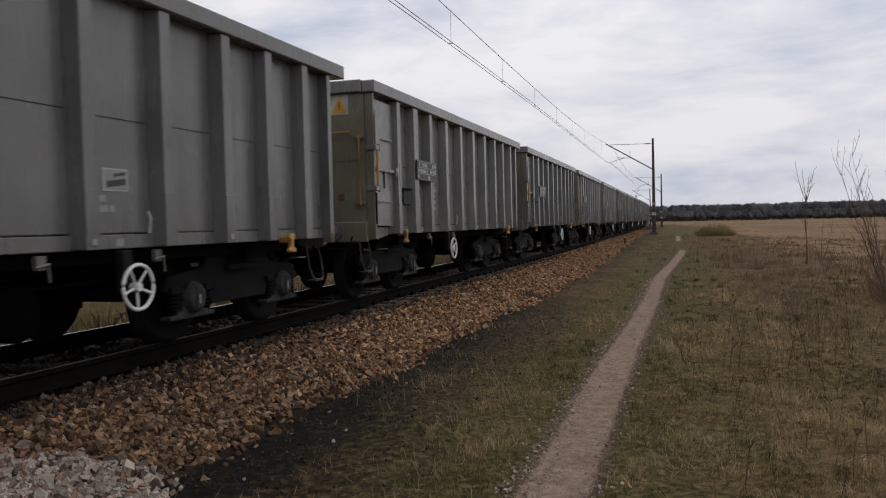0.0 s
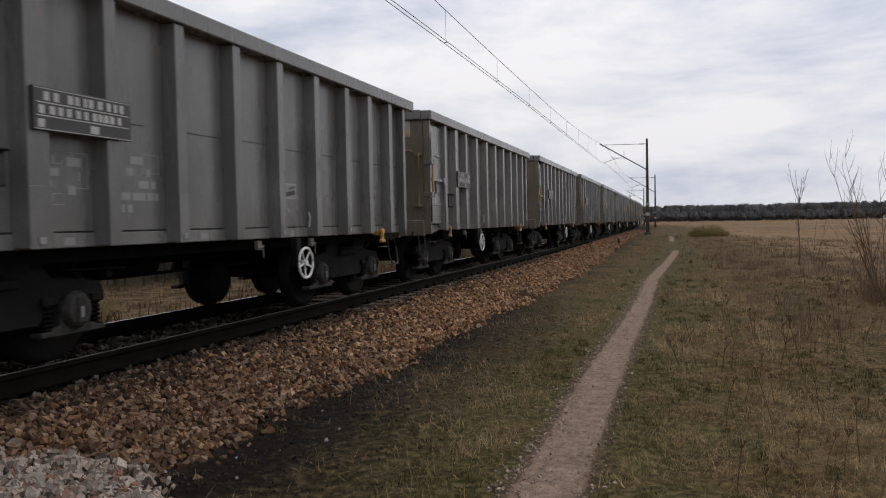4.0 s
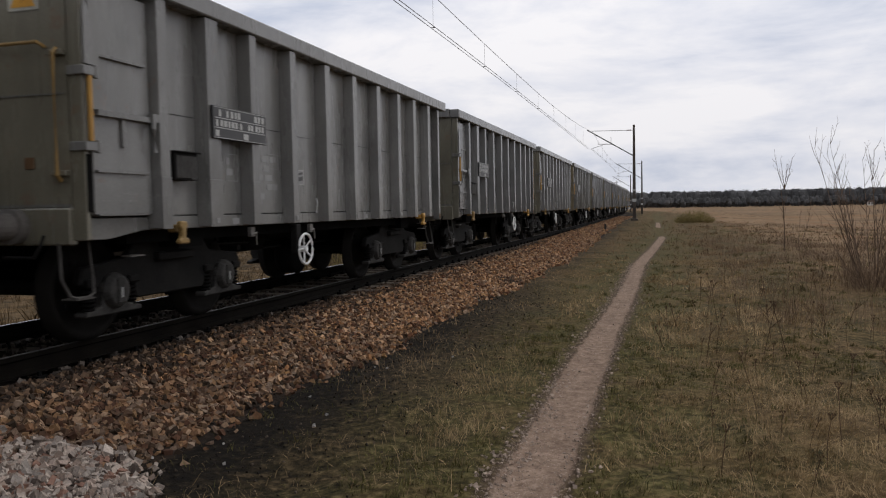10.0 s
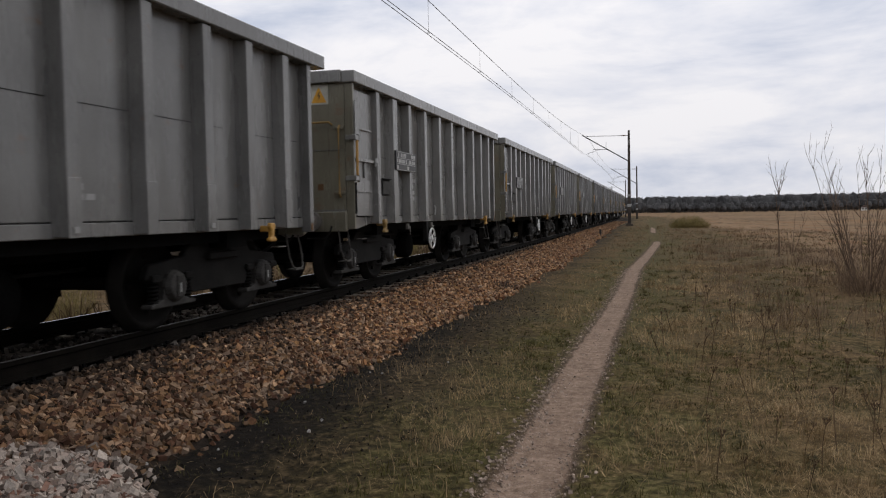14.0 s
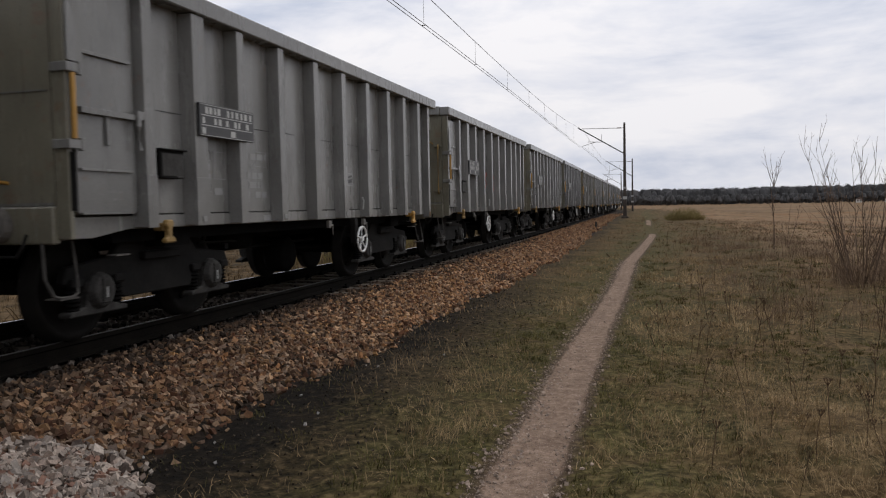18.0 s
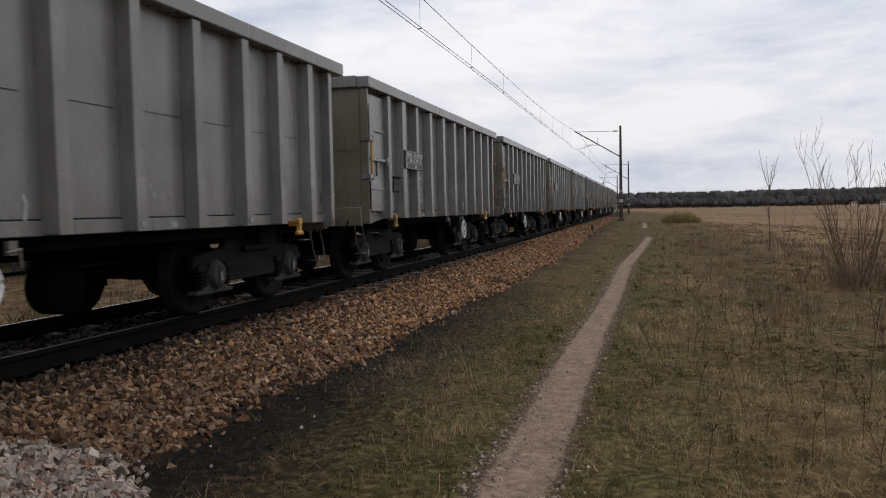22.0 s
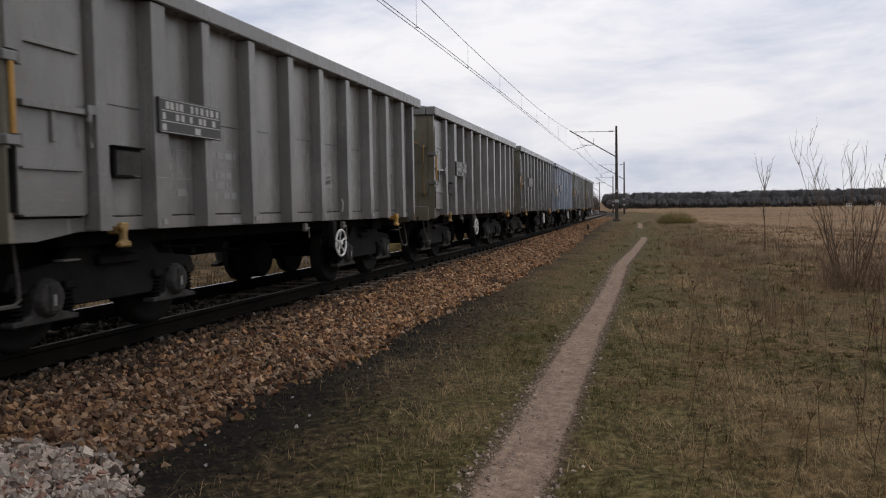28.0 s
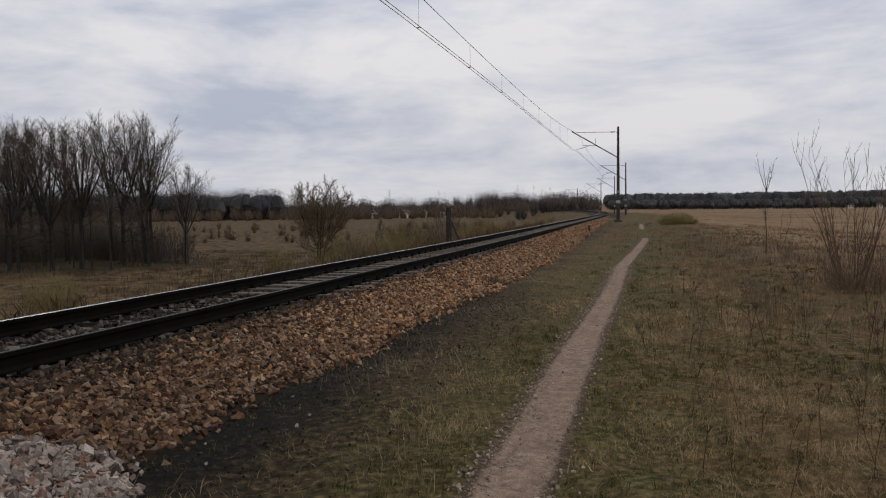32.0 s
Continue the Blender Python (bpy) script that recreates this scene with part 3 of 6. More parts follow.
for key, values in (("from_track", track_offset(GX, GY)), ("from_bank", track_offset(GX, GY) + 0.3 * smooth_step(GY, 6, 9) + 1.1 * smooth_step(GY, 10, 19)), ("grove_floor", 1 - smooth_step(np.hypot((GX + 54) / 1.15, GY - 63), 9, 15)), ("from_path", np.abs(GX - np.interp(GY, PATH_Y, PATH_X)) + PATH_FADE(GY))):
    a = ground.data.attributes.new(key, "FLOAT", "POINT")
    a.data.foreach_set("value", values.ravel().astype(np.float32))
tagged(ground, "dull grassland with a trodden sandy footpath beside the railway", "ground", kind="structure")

# the bank of ballast, in cross-section: offset from the middle, height
BANK = [(-3.4, -0.35), (-2.7, 0.02), (-1.75, 0.28), (-1.3, 0.33), (-0.85, 0.30), (0, 0.29), (0.85, 0.30), (1.3, 0.33), (1.75, 0.24), (2.72, -0.05)]


def bank_height(d):
    return np.interp(d, [b[0] for b in BANK], [b[1] for b in BANK])


bed_s = np.concatenate([np.arange(-120, 0, 4), np.arange(0, 60, 0.5), np.arange(60, 700, 4)])
bed_v, bed_f, k = [], [], len(BANK)
for i, s in enumerate(bed_s):
    for o, z in BANK:
        p = on_line(s, o)
        bed_v.append((p.x, p.y, z + (0.012 * math.sin(s * 3 + o * 7) if abs(o) < 2.2 else 0)))
    if i:
        bed_f += [((i - 1) * k + j, (i - 1) * k + j + 1, i * k + j + 1, i * k + j) for j in range(k - 1)]
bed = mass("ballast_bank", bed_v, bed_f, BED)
tagged(bed, "bank of brown crushed stone ballast under the track", "ballast", kind="structure")

track = thing("railway_track", "single railway track with dark rails on weathered sleepers", "track", kind="structure")


def rail_mesh(side, outline, name, material):
    ss = np.concatenate([np.arange(-120, 0, 6), np.arange(0, 120, 2), np.arange(120, 700, 5)])
    v, f, k = [], [], len(outline)
    for i, s in enumerate(ss):
        for o, z in outline:
            v.append(on_line(s, side + o, z + ZR))
        if i:
            f += [((i - 1) * k + j, (i - 1) * k + (j + 1) % k, i * k + (j + 1) % k, i * k + j) for j in range(k)]
    me = bpy.data.meshes.new(name)
    me.from_pydata(v, [], f)
    me.materials.append(material)
    return me


RAIL = [(-0.036, -0.004), (-0.036, -0.04), (-0.010, -0.055), (-0.010, -0.13), (-0.07, -0.150), (-0.07, -0.165), (0.07, -0.165), (0.07, -0.150), (0.010, -0.13), (0.010, -0.055), (0.036, -0.04), (0.036, -0.004)]
TOP = [(-0.018, 0.0), (-0.022, -0.006), (0.022, -0.006), (0.018, 0.0)]
# worn only scales head width; the near head is thinned to weaken its glint.
for side, worn in ((-0.752, 1.0), (0.752, 0.5)):
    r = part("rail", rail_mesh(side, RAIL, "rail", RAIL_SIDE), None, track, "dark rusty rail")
    part("rail_head", rail_mesh(side, [(o * worn, z) for o, z in TOP], "rail_head", RAIL_TOP if side < 0 else RAIL_TOP_DIM), None, r, "thin polished running surface")

sleeper_me = Solid().prism([(-1.28, -0.10), (1.28, -0.10), (1.28, -0.005), (1.22, 0.0), (-1.22, 0.0), (-1.28, -0.005)], "y", -0.12, 0.12).mesh("sleeper", SLEEPER, 0.012)
clip = Solid()
for x in (-0.752, 0.752):
    for o in (-1, 1):
        clip.box(x + o * 0.105 - 0.035, x + o * 0.105 + 0.035, -0.05, 0.05, 0.0, 0.035)
        clip.tube([(x + o * 0.10, 0, 0.03), (x + o * 0.10, 0, 0.07)], 0.018, 6)
clip_me = clip.mesh("rail_fastening", BLACK_IRON)
for i in range(210):
    s = -8 + 0.6 * i
    sl = part("sleeper", sleeper_me, None, track, at=line_pose(s, random.uniform(-0.02, 0.02), ZR - 0.168 - (0.05 if s < 11 else 0.0) + random.uniform(-0.008, 0.006)) @ pose(0, 0, 0, 0, 0, random.uniform(-0.6, 0.6)))
    if 0 < s < 45:
        part("rail_fastening", clip_me, None, sl)


# ---- loose stones ----
def rocks(places, sizes, rng):
    """Angular stones: a jittered, flattened block each. Returns arrays of corners and triangles."""
    n = len(places)
    ico = np.array([(x, y, z) for x in (-1, 1) for y in (-1, 1) for z in (-1, 1)], float) * 0.72
    tri = np.array([(0, 1, 3), (0, 3, 2), (4, 6, 7), (4, 7, 5), (0, 4, 5), (0, 5, 1), (2, 3, 7), (2, 7, 6), (0, 2, 6), (0, 6, 4), (1, 5, 7), (1, 7, 3)])
    v = np.repeat(ico[None], n, 0) + rng.uniform(-0.30, 0.30, (n, 8, 3))
    v *= rng.uniform(0.6, 1.2, (n, 1, 3)) * (1.1, 0.95, 0.66) * sizes[:, None, None] * 0.62
    q = rng.normal(size=(n, 4))
    q /= np.linalg.norm(q, axis=1, keepdims=True)
    w, x, y, z = q.T
    rot = np.stack([1 - 2 * (y * y + z * z), 2 * (x * y - z * w), 2 * (x * z + y * w), 2 * (x * y + z * w), 1 - 2 * (x * x + z * z), 2 * (y * z - x * w), 2 * (x * z - y * w), 2 * (y * z + x * w), 1 - 2 * (x * x + y * y)], -1).reshape(n, 3, 3)
    v = np.einsum("nij,nkj->nki", rot, v) + places[:, None]
    f = tri[None] + (np.arange(n) * 8)[:, None, None]
    return v.reshape(-1, 3), f.reshape(-1, 3)


def line_places(s, d):
    """Arrays of plan places from track coordinates."""
    h = np.interp(s, S_ALL, HEAD)
    return np.interp(s, S_ALL, LINE_X) + d * np.cos(h), np.interp(s, S_ALL, LINE_Y) + d * np.sin(h)


def ballast(name, s0, s1, d0, d1, count, size, material, label, seed, lift=0.0, keep=None):
    rng = np.random.default_rng(seed)
    s, d = rng.uniform(s0, s1, count), rng.uniform(d0, d1, count)
    if keep is not None:
        ok = keep(s, d, rng)
        s, d = s[ok], d[ok]
    x, y = line_places(s, d)
    z = np.maximum(bank_height(d), land(x, y)) + lift + rng.uniform(-0.012, 0.02, len(s))
    sizes = size * rng.uniform(0.6, 1.35, len(s))
    ob = mass(name, *rocks(np.stack([x, y, z], -1), sizes, rng), material)
    return tagged(ob, label, "stones", kind="stuff")


def clear_of_rails(s, d, rng):
    return (np.abs(np.abs(d) - 0.752) > 0.09) & ((np.abs(d) > 1.3) | (np.abs((s + 8) / 0.6 - np.round((s + 8) / 0.6)) > 0.24) | (rng.random(len(s)) < 0.3))


def off_dark_band(d, rng):
    """Chance that a stone lies clear of the darker band along the rail."""
    return rng.random(len(d)) < smooth_step(d, 1.02, 1.90)


def ragged_edge(s, d, rng):
    return d < 2.46 + 0.15 * smooth_step(s, 10, 16) - 0.28 * smooth_step(s, 26, 45) + 0.12 * np.sin(s * 1.3) * np.sin(s * 0.47 + 1) + rng.normal(0, 0.09, len(s))


def weathered(s, rng):
    """Chance that a stone takes the darker STONE_DULL palette, highest at low s."""
    return rng.random(len(s)) < 1 - smooth_step(s, 5.0, 13.0)


def loose(s, d, r):
    return ragged_edge(s, d, r) & clear_of_rails(s, d, r) & off_dark_band(d, r)


ballast("ballast_stones", 1.0, 14, 0.9, 2.9, 34000, 0.050, STONE_DULL, "loose dull brown crushed stone on the bank", 1, keep=lambda s, d, r: loose(s, d, r) & weathered(s, r))
ballast("ballast_stones", 4.5, 14, 0.9, 2.9, 25000, 0.050, STONE, "loose brown and tan crushed stone on the bank", 31, keep=lambda s, d, r: loose(s, d, r) & ~weathered(s, r))
ballast("grimy_ballast_stones", 1.0, 30, 0.9, 2.0, 25000, 0.052, STONE_RAILSIDE, "darker brown stones along the rail", 7, keep=lambda s, d, r: clear_of_rails(s, d, r) & ~off_dark_band(d, r))
ballast("ballast_stones", 14, 40, 0.9, 2.9, 40000, 0.066, STONE, "loose brown and tan crushed stone on the bank", 2, keep=lambda s, d, r: ragged_edge(s, d, r) & clear_of_rails(s, d, r) & ((s > 30) | off_dark_band(d, r)))
ballast("ballast_stones", 40, 95, 0.9, 2.7, 22000, 0.08, STONE, "loose brown and tan crushed stone on the bank", 3, keep=lambda s, d, r: ragged_edge(s, d, r) & clear_of_rails(s, d, r))
ballast("ballast_stones", 1.0, 45, -1.9, 0.9, 24000, 0.055, STONE_DARK, "grimy stones between the sleepers", 4, lift=0.012, keep=clear_of_rails)
ballast("grey_gravel_heap", 1.5, 4.6, 1.5, 2.95, 9000, 0.050, STONE_GREY, "patch of fresh pale grey gravel on the bank", 5, lift=0.03, keep=lambda s, d, r: s < 4.08 - 0.55 * (np.abs(d - 2.4) / 0.9) ** 2 + r.normal(0, 0.10, len(s)) + 0.1 * np.sin(d * 6))
ballast("scattered_stones", 2.5, 16, 2.2, 3.9, 380, 0.026, PEBBLE, "pale stones scattered on the dark soil", 6, lift=-0.004, keep=lambda s, d, r: r.random(len(s)) < np.exp(-(d - 2.2) * 1.6) * np.exp(-(s - 2.5) / 7))


ballast("soil_clods", 2.5, 15, 2.2, 4.0, 7000, 0.015, CLOD, "dark crumbs of soil and cinders beside the ballast", 8, lift=-0.006, keep=lambda s, d, r: r.random(len(s)) < np.exp(-(d - 2.2) * 0.9))


def path_pebbles(count, seed):
    """Small stones trodden to the edges of the path."""
    rng = np.random.default_rng(seed)
    y = 3.2 + 20 * rng.random(count) ** 1.6
    o = rng.normal(0.20, 0.05, count) * rng.choice([-1, -1, -1, 1], count) + rng.normal(0, 0.055, count)
    x = np.interp(y, PATH_Y, PATH_X) + o
    z = land(x, y) + 0.002
    ob = mass("path_pebbles", *rocks(np.stack([x, y, z], -1), 0.0085 * rng.uniform(0.4, 1.3, count) ** 2 * 2, rng), PATH_STONE)
    return tagged(ob, "small pale pebbles along the edges of the path", "pebbles", kind="stuff")


path_pebbles(3200, 9)
rng_grit = np.random.default_rng(12)
grit_y = 3.2 + 11 * rng_grit.random(9000) ** 1.4
grit_x = np.interp(grit_y, PATH_Y, PATH_X) + rng_grit.uniform(-0.27, 0.25, 9000)
grit_z = land(grit_x, grit_y) + 0.001
tagged(mass("path_grit", *rocks(np.stack([grit_x, grit_y, grit_z], -1), 0.0045 * rng_grit.uniform(0.4, 1.8, 9000), rng_grit), PATH_STONE), "fine grit trodden into the sandy path", "grit", kind="stuff")


# ---- the wagons ----
# In a wagon's space y runs from its front end to its rear, x to the side that faces the footpath, z from the rail heads.
PITCH = 10.85
HALF, SILL, TOPZ, FRONT, REAR = 1.515, 0.96, 3.122, 0.05, 9.53
POSTS = [1.03, 1.82, 2.60, 3.52, 4.48, 5.39, 6.32, 7.24, 8.04, 8.86]
PIVOTS = (1.715, 8.08)
AXLE = 0.875


def spring_coil(s, x, y, z0, z1, r=0.055):
    prof = []
    for i in range(6):
        z = z0 + (z1 - z0) * i / 6
        h = (z1 - z0) / 6
        prof += [(z, r * 0.72), (z + h * 0.2, r), (z + h * 0.5, r + 0.012), (z + h * 0.8, r)]
    s.lathe(prof + [(z1, r * 0.72)], 8, (x, y, 0), "z")


def bogie_meshes():
    out = {}
    frame_side = Solid()
    beam = [(-1.28, 0.52), (-1.22, 0.66), (-0.66, 0.72), (-0.50, 0.90), (0.50, 0.90), (0.66, 0.72), (1.22, 0.66), (1.28, 0.52), (1.12, 0.50), (0.66, 0.50), (0.52, 0.34), (-0.52, 0.34), (-0.66, 0.50), (-1.12, 0.50)]
    frame_side.prism(beam, "x", 0.98, 1.06)
    for y in (-AXLE, AXLE):
        for o in (-0.27, 0.27):
            frame_side.box(0.97, 1.10, y + o - 0.075, y + o + 0.075, 0.49, 0.56)
    frame_side.box(0.96, 1.13, -0.28, 0.28, 0.66, 0.74)
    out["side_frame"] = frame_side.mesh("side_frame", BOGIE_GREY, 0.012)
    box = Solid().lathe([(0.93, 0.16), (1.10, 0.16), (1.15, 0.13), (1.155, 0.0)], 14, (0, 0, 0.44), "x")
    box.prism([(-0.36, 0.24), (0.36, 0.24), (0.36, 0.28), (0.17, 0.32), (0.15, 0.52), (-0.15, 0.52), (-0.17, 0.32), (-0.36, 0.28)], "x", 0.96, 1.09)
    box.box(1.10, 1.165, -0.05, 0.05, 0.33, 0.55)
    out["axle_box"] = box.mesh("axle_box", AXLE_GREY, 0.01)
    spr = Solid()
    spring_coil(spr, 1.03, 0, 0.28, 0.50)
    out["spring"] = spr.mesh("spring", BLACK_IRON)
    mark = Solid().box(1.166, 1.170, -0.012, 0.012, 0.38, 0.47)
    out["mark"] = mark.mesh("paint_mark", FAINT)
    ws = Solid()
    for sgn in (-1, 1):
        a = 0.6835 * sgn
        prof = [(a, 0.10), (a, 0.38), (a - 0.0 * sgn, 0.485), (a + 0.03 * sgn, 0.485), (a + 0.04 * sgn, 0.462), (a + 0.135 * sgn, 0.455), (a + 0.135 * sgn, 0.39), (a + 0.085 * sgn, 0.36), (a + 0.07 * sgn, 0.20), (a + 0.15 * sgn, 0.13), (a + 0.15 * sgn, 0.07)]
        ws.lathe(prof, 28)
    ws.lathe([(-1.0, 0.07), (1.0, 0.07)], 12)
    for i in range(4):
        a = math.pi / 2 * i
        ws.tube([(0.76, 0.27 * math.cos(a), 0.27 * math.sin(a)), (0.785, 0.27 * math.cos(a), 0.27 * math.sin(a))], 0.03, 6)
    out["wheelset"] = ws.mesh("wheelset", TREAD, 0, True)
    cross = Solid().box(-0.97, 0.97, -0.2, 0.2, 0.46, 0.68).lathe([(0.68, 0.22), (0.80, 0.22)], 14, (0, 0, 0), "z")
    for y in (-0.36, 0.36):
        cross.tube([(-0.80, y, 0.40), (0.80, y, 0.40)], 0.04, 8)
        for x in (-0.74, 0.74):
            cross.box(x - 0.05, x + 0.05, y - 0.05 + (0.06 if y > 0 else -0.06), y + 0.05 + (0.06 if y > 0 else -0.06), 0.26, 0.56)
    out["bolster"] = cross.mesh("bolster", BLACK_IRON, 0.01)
    return out


BOGIE = bogie_meshes()


def bogie(parent, y):
    b = part("bogie", BOGIE["bolster"], None, parent, "grimy dark bogie", at=pose(0, y, 0))
    for turn in (0, 180):
        m = pose(0, 0, 0, 0, 0, turn)
        part("side_frame", BOGIE["side_frame"], None, b, at=m)
        for a in (-AXLE, AXLE):
            ax = m @ pose(0, a, 0)
            part("axle_box", BOGIE["axle_box"], None, b, at=ax)
            if turn == 0:
                for o in (-0.27, 0.27):
                    part("coil_spring", BOGIE["spring"], None, b, at=ax @ pose(0, o, 0))
                part("paint_mark", BOGIE["mark"], None, b, "worn pale paint mark", at=ax)
    for a in (-AXLE, AXLE):
        part("wheelset", BOGIE["wheelset"], None, b, "worn steel wheels on an axle", at=pose(0, a, 0.455))


def bars(s, y0, y1, z0, z1, x, rows, fill, rng, thick=0.003):
    """Unreadable writing: rows of short bars on the side wall."""
    h = (z1 - z0) / rows
    for r in range(rows):
        y = y0
        end = y0 + (y1 - y0) * (rng.uniform(0.55, 1.0))
        while y < end:
            w = rng.uniform(0.05, 0.20)
            if rng.random() < fill:
                s.box(x, x + thick, y, min(y + w, end), z0 + h * (r + 0.18), z0 + h * (r + 0.82))
            y += w + rng.uniform(0.012, 0.03)


def scrawl(rng, y0, y1, z0, z1, x, strokes=5, w=0.022):
    """Sprayed loops that spell nothing."""
    s = Solid()
    step = (y1 - y0) / strokes
    for i in range(strokes):
        cy, cz = y0 + step * (i + 0.5), (z0 + z1) / 2 + rng.uniform(-0.06, 0.06)
        ry, rz, ph = step * rng.uniform(0.35, 0.6), (z1 - z0) * rng.uniform(0.3, 0.5), rng.uniform(0, 6)
        arc = rng.uniform(3.2, 6.0)
        pts = [(cy + ry * math.cos(ph + arc * j / 12) * (1 + 0.25 * math.sin(j)), cz + rz * math.sin(ph + arc * j / 12)) for j in range(13)]
        for (a, b), (c, d) in zip(pts, pts[1:]):
            n = Vector((c - a, d - b))
            if n.length < 1e-4:
                continue
            n = Vector((-n.y, n.x)).normalized() * w
            s.prism([(a + n.x, b + n.y), (a - n.x, b - n.y), (c - n.x, d - n.y), (c + n.x, d + n.y)], "x", x, x + 0.002)
    return s


def ring(centre, r, tube, axis="x", n=28):
    pts = []
    for i in range(n):
        c, s = r * math.cos(2 * math.pi * i / n), r * math.sin(2 * math.pi * i / n)
        p = {"x": (0, c, s), "y": (c, 0, s), "z": (c, s, 0)}[axis]
        pts.append(tuple(p[j] + centre[j] for j in range(3)))
    return Solid().tube(pts, tube, 8, closed=True)


def make_wagon(paint, kind, seed):
    """kind A: handwheel near the rear bogie; kind B: handwheel amidships and a warning sign on the front end."""
    rng = random.Random(seed)
    P, E = PAINTS[paint], END_PAINT[paint]
    tone = {"grey": "grey", "dark": "dark grey", "olive": "olive-grey", "pale": "pale blue-grey"}[paint]
    w = thing("freight_wagon", f"tall ribbed open freight wagon in weathered {tone} paint, rolling", "freight wagon", "wagons of the train")
    wall_x = HALF - 0.135
    if paint == "pale":
        part("end_panel", Solid().box(wall_x + 0.001, wall_x + 0.005, POSTS[9] + 0.11, REAR - 0.10, 1.08, 2.955), WHITE_PAINT, w, "white-painted last panel")
    for sgn, nm in ((1, "side_wall"), (-1, "side_wall")):
        a, b = sorted((sgn * (wall_x - 0.012), sgn * wall_x))
        s = Solid().box(a, b, FRONT + 0.01, REAR - 0.01, 1.08, 2.965)
        wallp = part(nm, s, P, w)
        weld = Solid()
        a, b = sorted((sgn * wall_x, sgn * (wall_x + 0.006)))
        for y0, y1 in zip([POSTS[0]] + POSTS[1:], POSTS[1:] + [REAR - 0.05]):
            z = 2.005 + rng.uniform(-0.012, 0.012)
            weld.box(a, b, y0 + 0.11, y1 - 0.11 - rng.uniform(0, 0.3) * (rng.random() < 0.4), z, z + 0.0045)
        tagged(part("weld_seam", weld, BLACK_IRON, wallp, "dark horizontal weld seam"), kind="stuff")
        a, b = sorted((sgn * (wall_x - 0.01), sgn * (wall_x + 0.012)))
        sill = Solid().box(a, b, POSTS[0] + 0.06, REAR - 0.012, SILL, 1.075)
        sill.prism([(FRONT, SILL - 0.06), (0.42, SILL - 0.06), (0.86, SILL), (POSTS[0] + 0.055, SILL), (POSTS[0] + 0.055, 1.075), (FRONT, 1.075)], "x", a, b)
        part("side_sill", sill, P, w, bevel=0.006)
        for i, y in enumerate(POSTS):
            hw = 0.105 if i == 1 else 0.070
            a, b = sgn * wall_x, sgn * HALF
            lean = 0.03
            post = Solid().prism([(a, y - hw - lean), (a, y + hw + lean), (b, y + hw), (b, y - hw)], "z", SILL + 0.012, 2.95)
            ob = part("side_post", post, P, w, bevel=0.004)
            if sgn < 0:
                continue
            foot = Solid()
            a2, b2 = sorted((sgn * (HALF - 0.01), sgn * (HALF + 0.012)))
            foot.box(a2, b2 - 0.007, y - hw - 0.004, y + hw + 0.004, SILL + 0.004, 1.42)
            part("post_foot", foot, P, ob, bevel=0.004)
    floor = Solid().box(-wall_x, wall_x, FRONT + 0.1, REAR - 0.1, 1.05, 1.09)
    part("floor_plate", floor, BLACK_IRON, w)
    rim = Solid()
    for sgn in (-1, 1):
        a, b = sorted((sgn * (wall_x - 0.03), sgn * (HALF + 0.03)))
        rim.box(a, b, 0.0, 9.88, 2.955, TOPZ)
    rim.box(-(wall_x - 0.031), wall_x - 0.031, -0.03, 0.11, 2.96, TOPZ + 0.012)
    rim.box(-(wall_x - 0.031), wall_x - 0.031, 9.72, 9.86, 2.96, TOPZ)
    part("top_rim", rim, P, w, bevel=0.012)
    # end walls
    for y0, y1, front in ((FRONT, FRONT + 0.03, True), (REAR - 0.03, REAR, False)):
        s = Solid().box(-wall_x + 0.014, wall_x - 0.014, y0, y1, 1.16, 2.96)
        ew = part("end_wall", s, E, w, f"{'brownish olive' if paint != 'pale' else 'pale'} end wall")
        yy = (y0 - 0.008, y0) if front else (y1, y1 + 0.008)
        seam = Solid().box(-wall_x + 0.05, wall_x - 0.05, *yy, 2.02, 2.032).box(-wall_x + 0.03, wall_x - 0.03, *yy, 1.165, 1.185)
        part("seam", seam, P, ew)
        beam = Solid().box(-wall_x, wall_x, y0 - (0.05 if front else 0), y1 + (0 if front else 0.05), SILL - 0.09, 1.155)
        part("headstock", beam, E, w, bevel=0.012)
    for sgn in (-1, 1):
        for y in (FRONT - 0.005, REAR - 0.075):
            a, b = sorted((sgn * (wall_x - 0.005), sgn * (HALF - 0.015)))
            cp = Solid().box(a, b, *((y, y + 0.045) if y < 1 else (y, y + 0.10)), SILL - 0.055, 2.955)
            part("corner_post", cp, E if y < 1 else P, w, bevel=0.006)
    # side door at the front end, with its ribs, hinges and latch
    x = HALF - 0.07
    door = Solid().box(wall_x + 0.001, x, 0.20, 0.92, 1.10, 2.89)
    dr = part("side_door", door, P, w, "ribbed loading door", bevel=0.006)
    for z, thick in ((2.35, 0.02), (1.905, 0.035), (1.445, 0.016), (1.10, 0.012)):
        part("door_rib", Solid().box(x, x + 0.03 + (0.02 if thick > 0.03 else 0), 0.22, 0.91 if thick > 0.03 else 0.84, z - thick, z + thick * 0.4), P, dr, bevel=0.003)
    part("door_latch", Solid().tube([(x + 0.05, 0.91, 1.93), (x + 0.065, 0.88, 1.82), (x + 0.06, 0.90, 1.62)], 0.022, 8).box(x + 0.02, x + 0.07, 0.87, 0.97, 1.88, 1.95), P if paint != "pale" else WHITE_PAINT, dr, "grey swing latch")
    part("door_bolt", Solid().box(x, x + 0.025, 0.53, 0.565, 1.64, 1.89), P, dr, bevel=0.004)
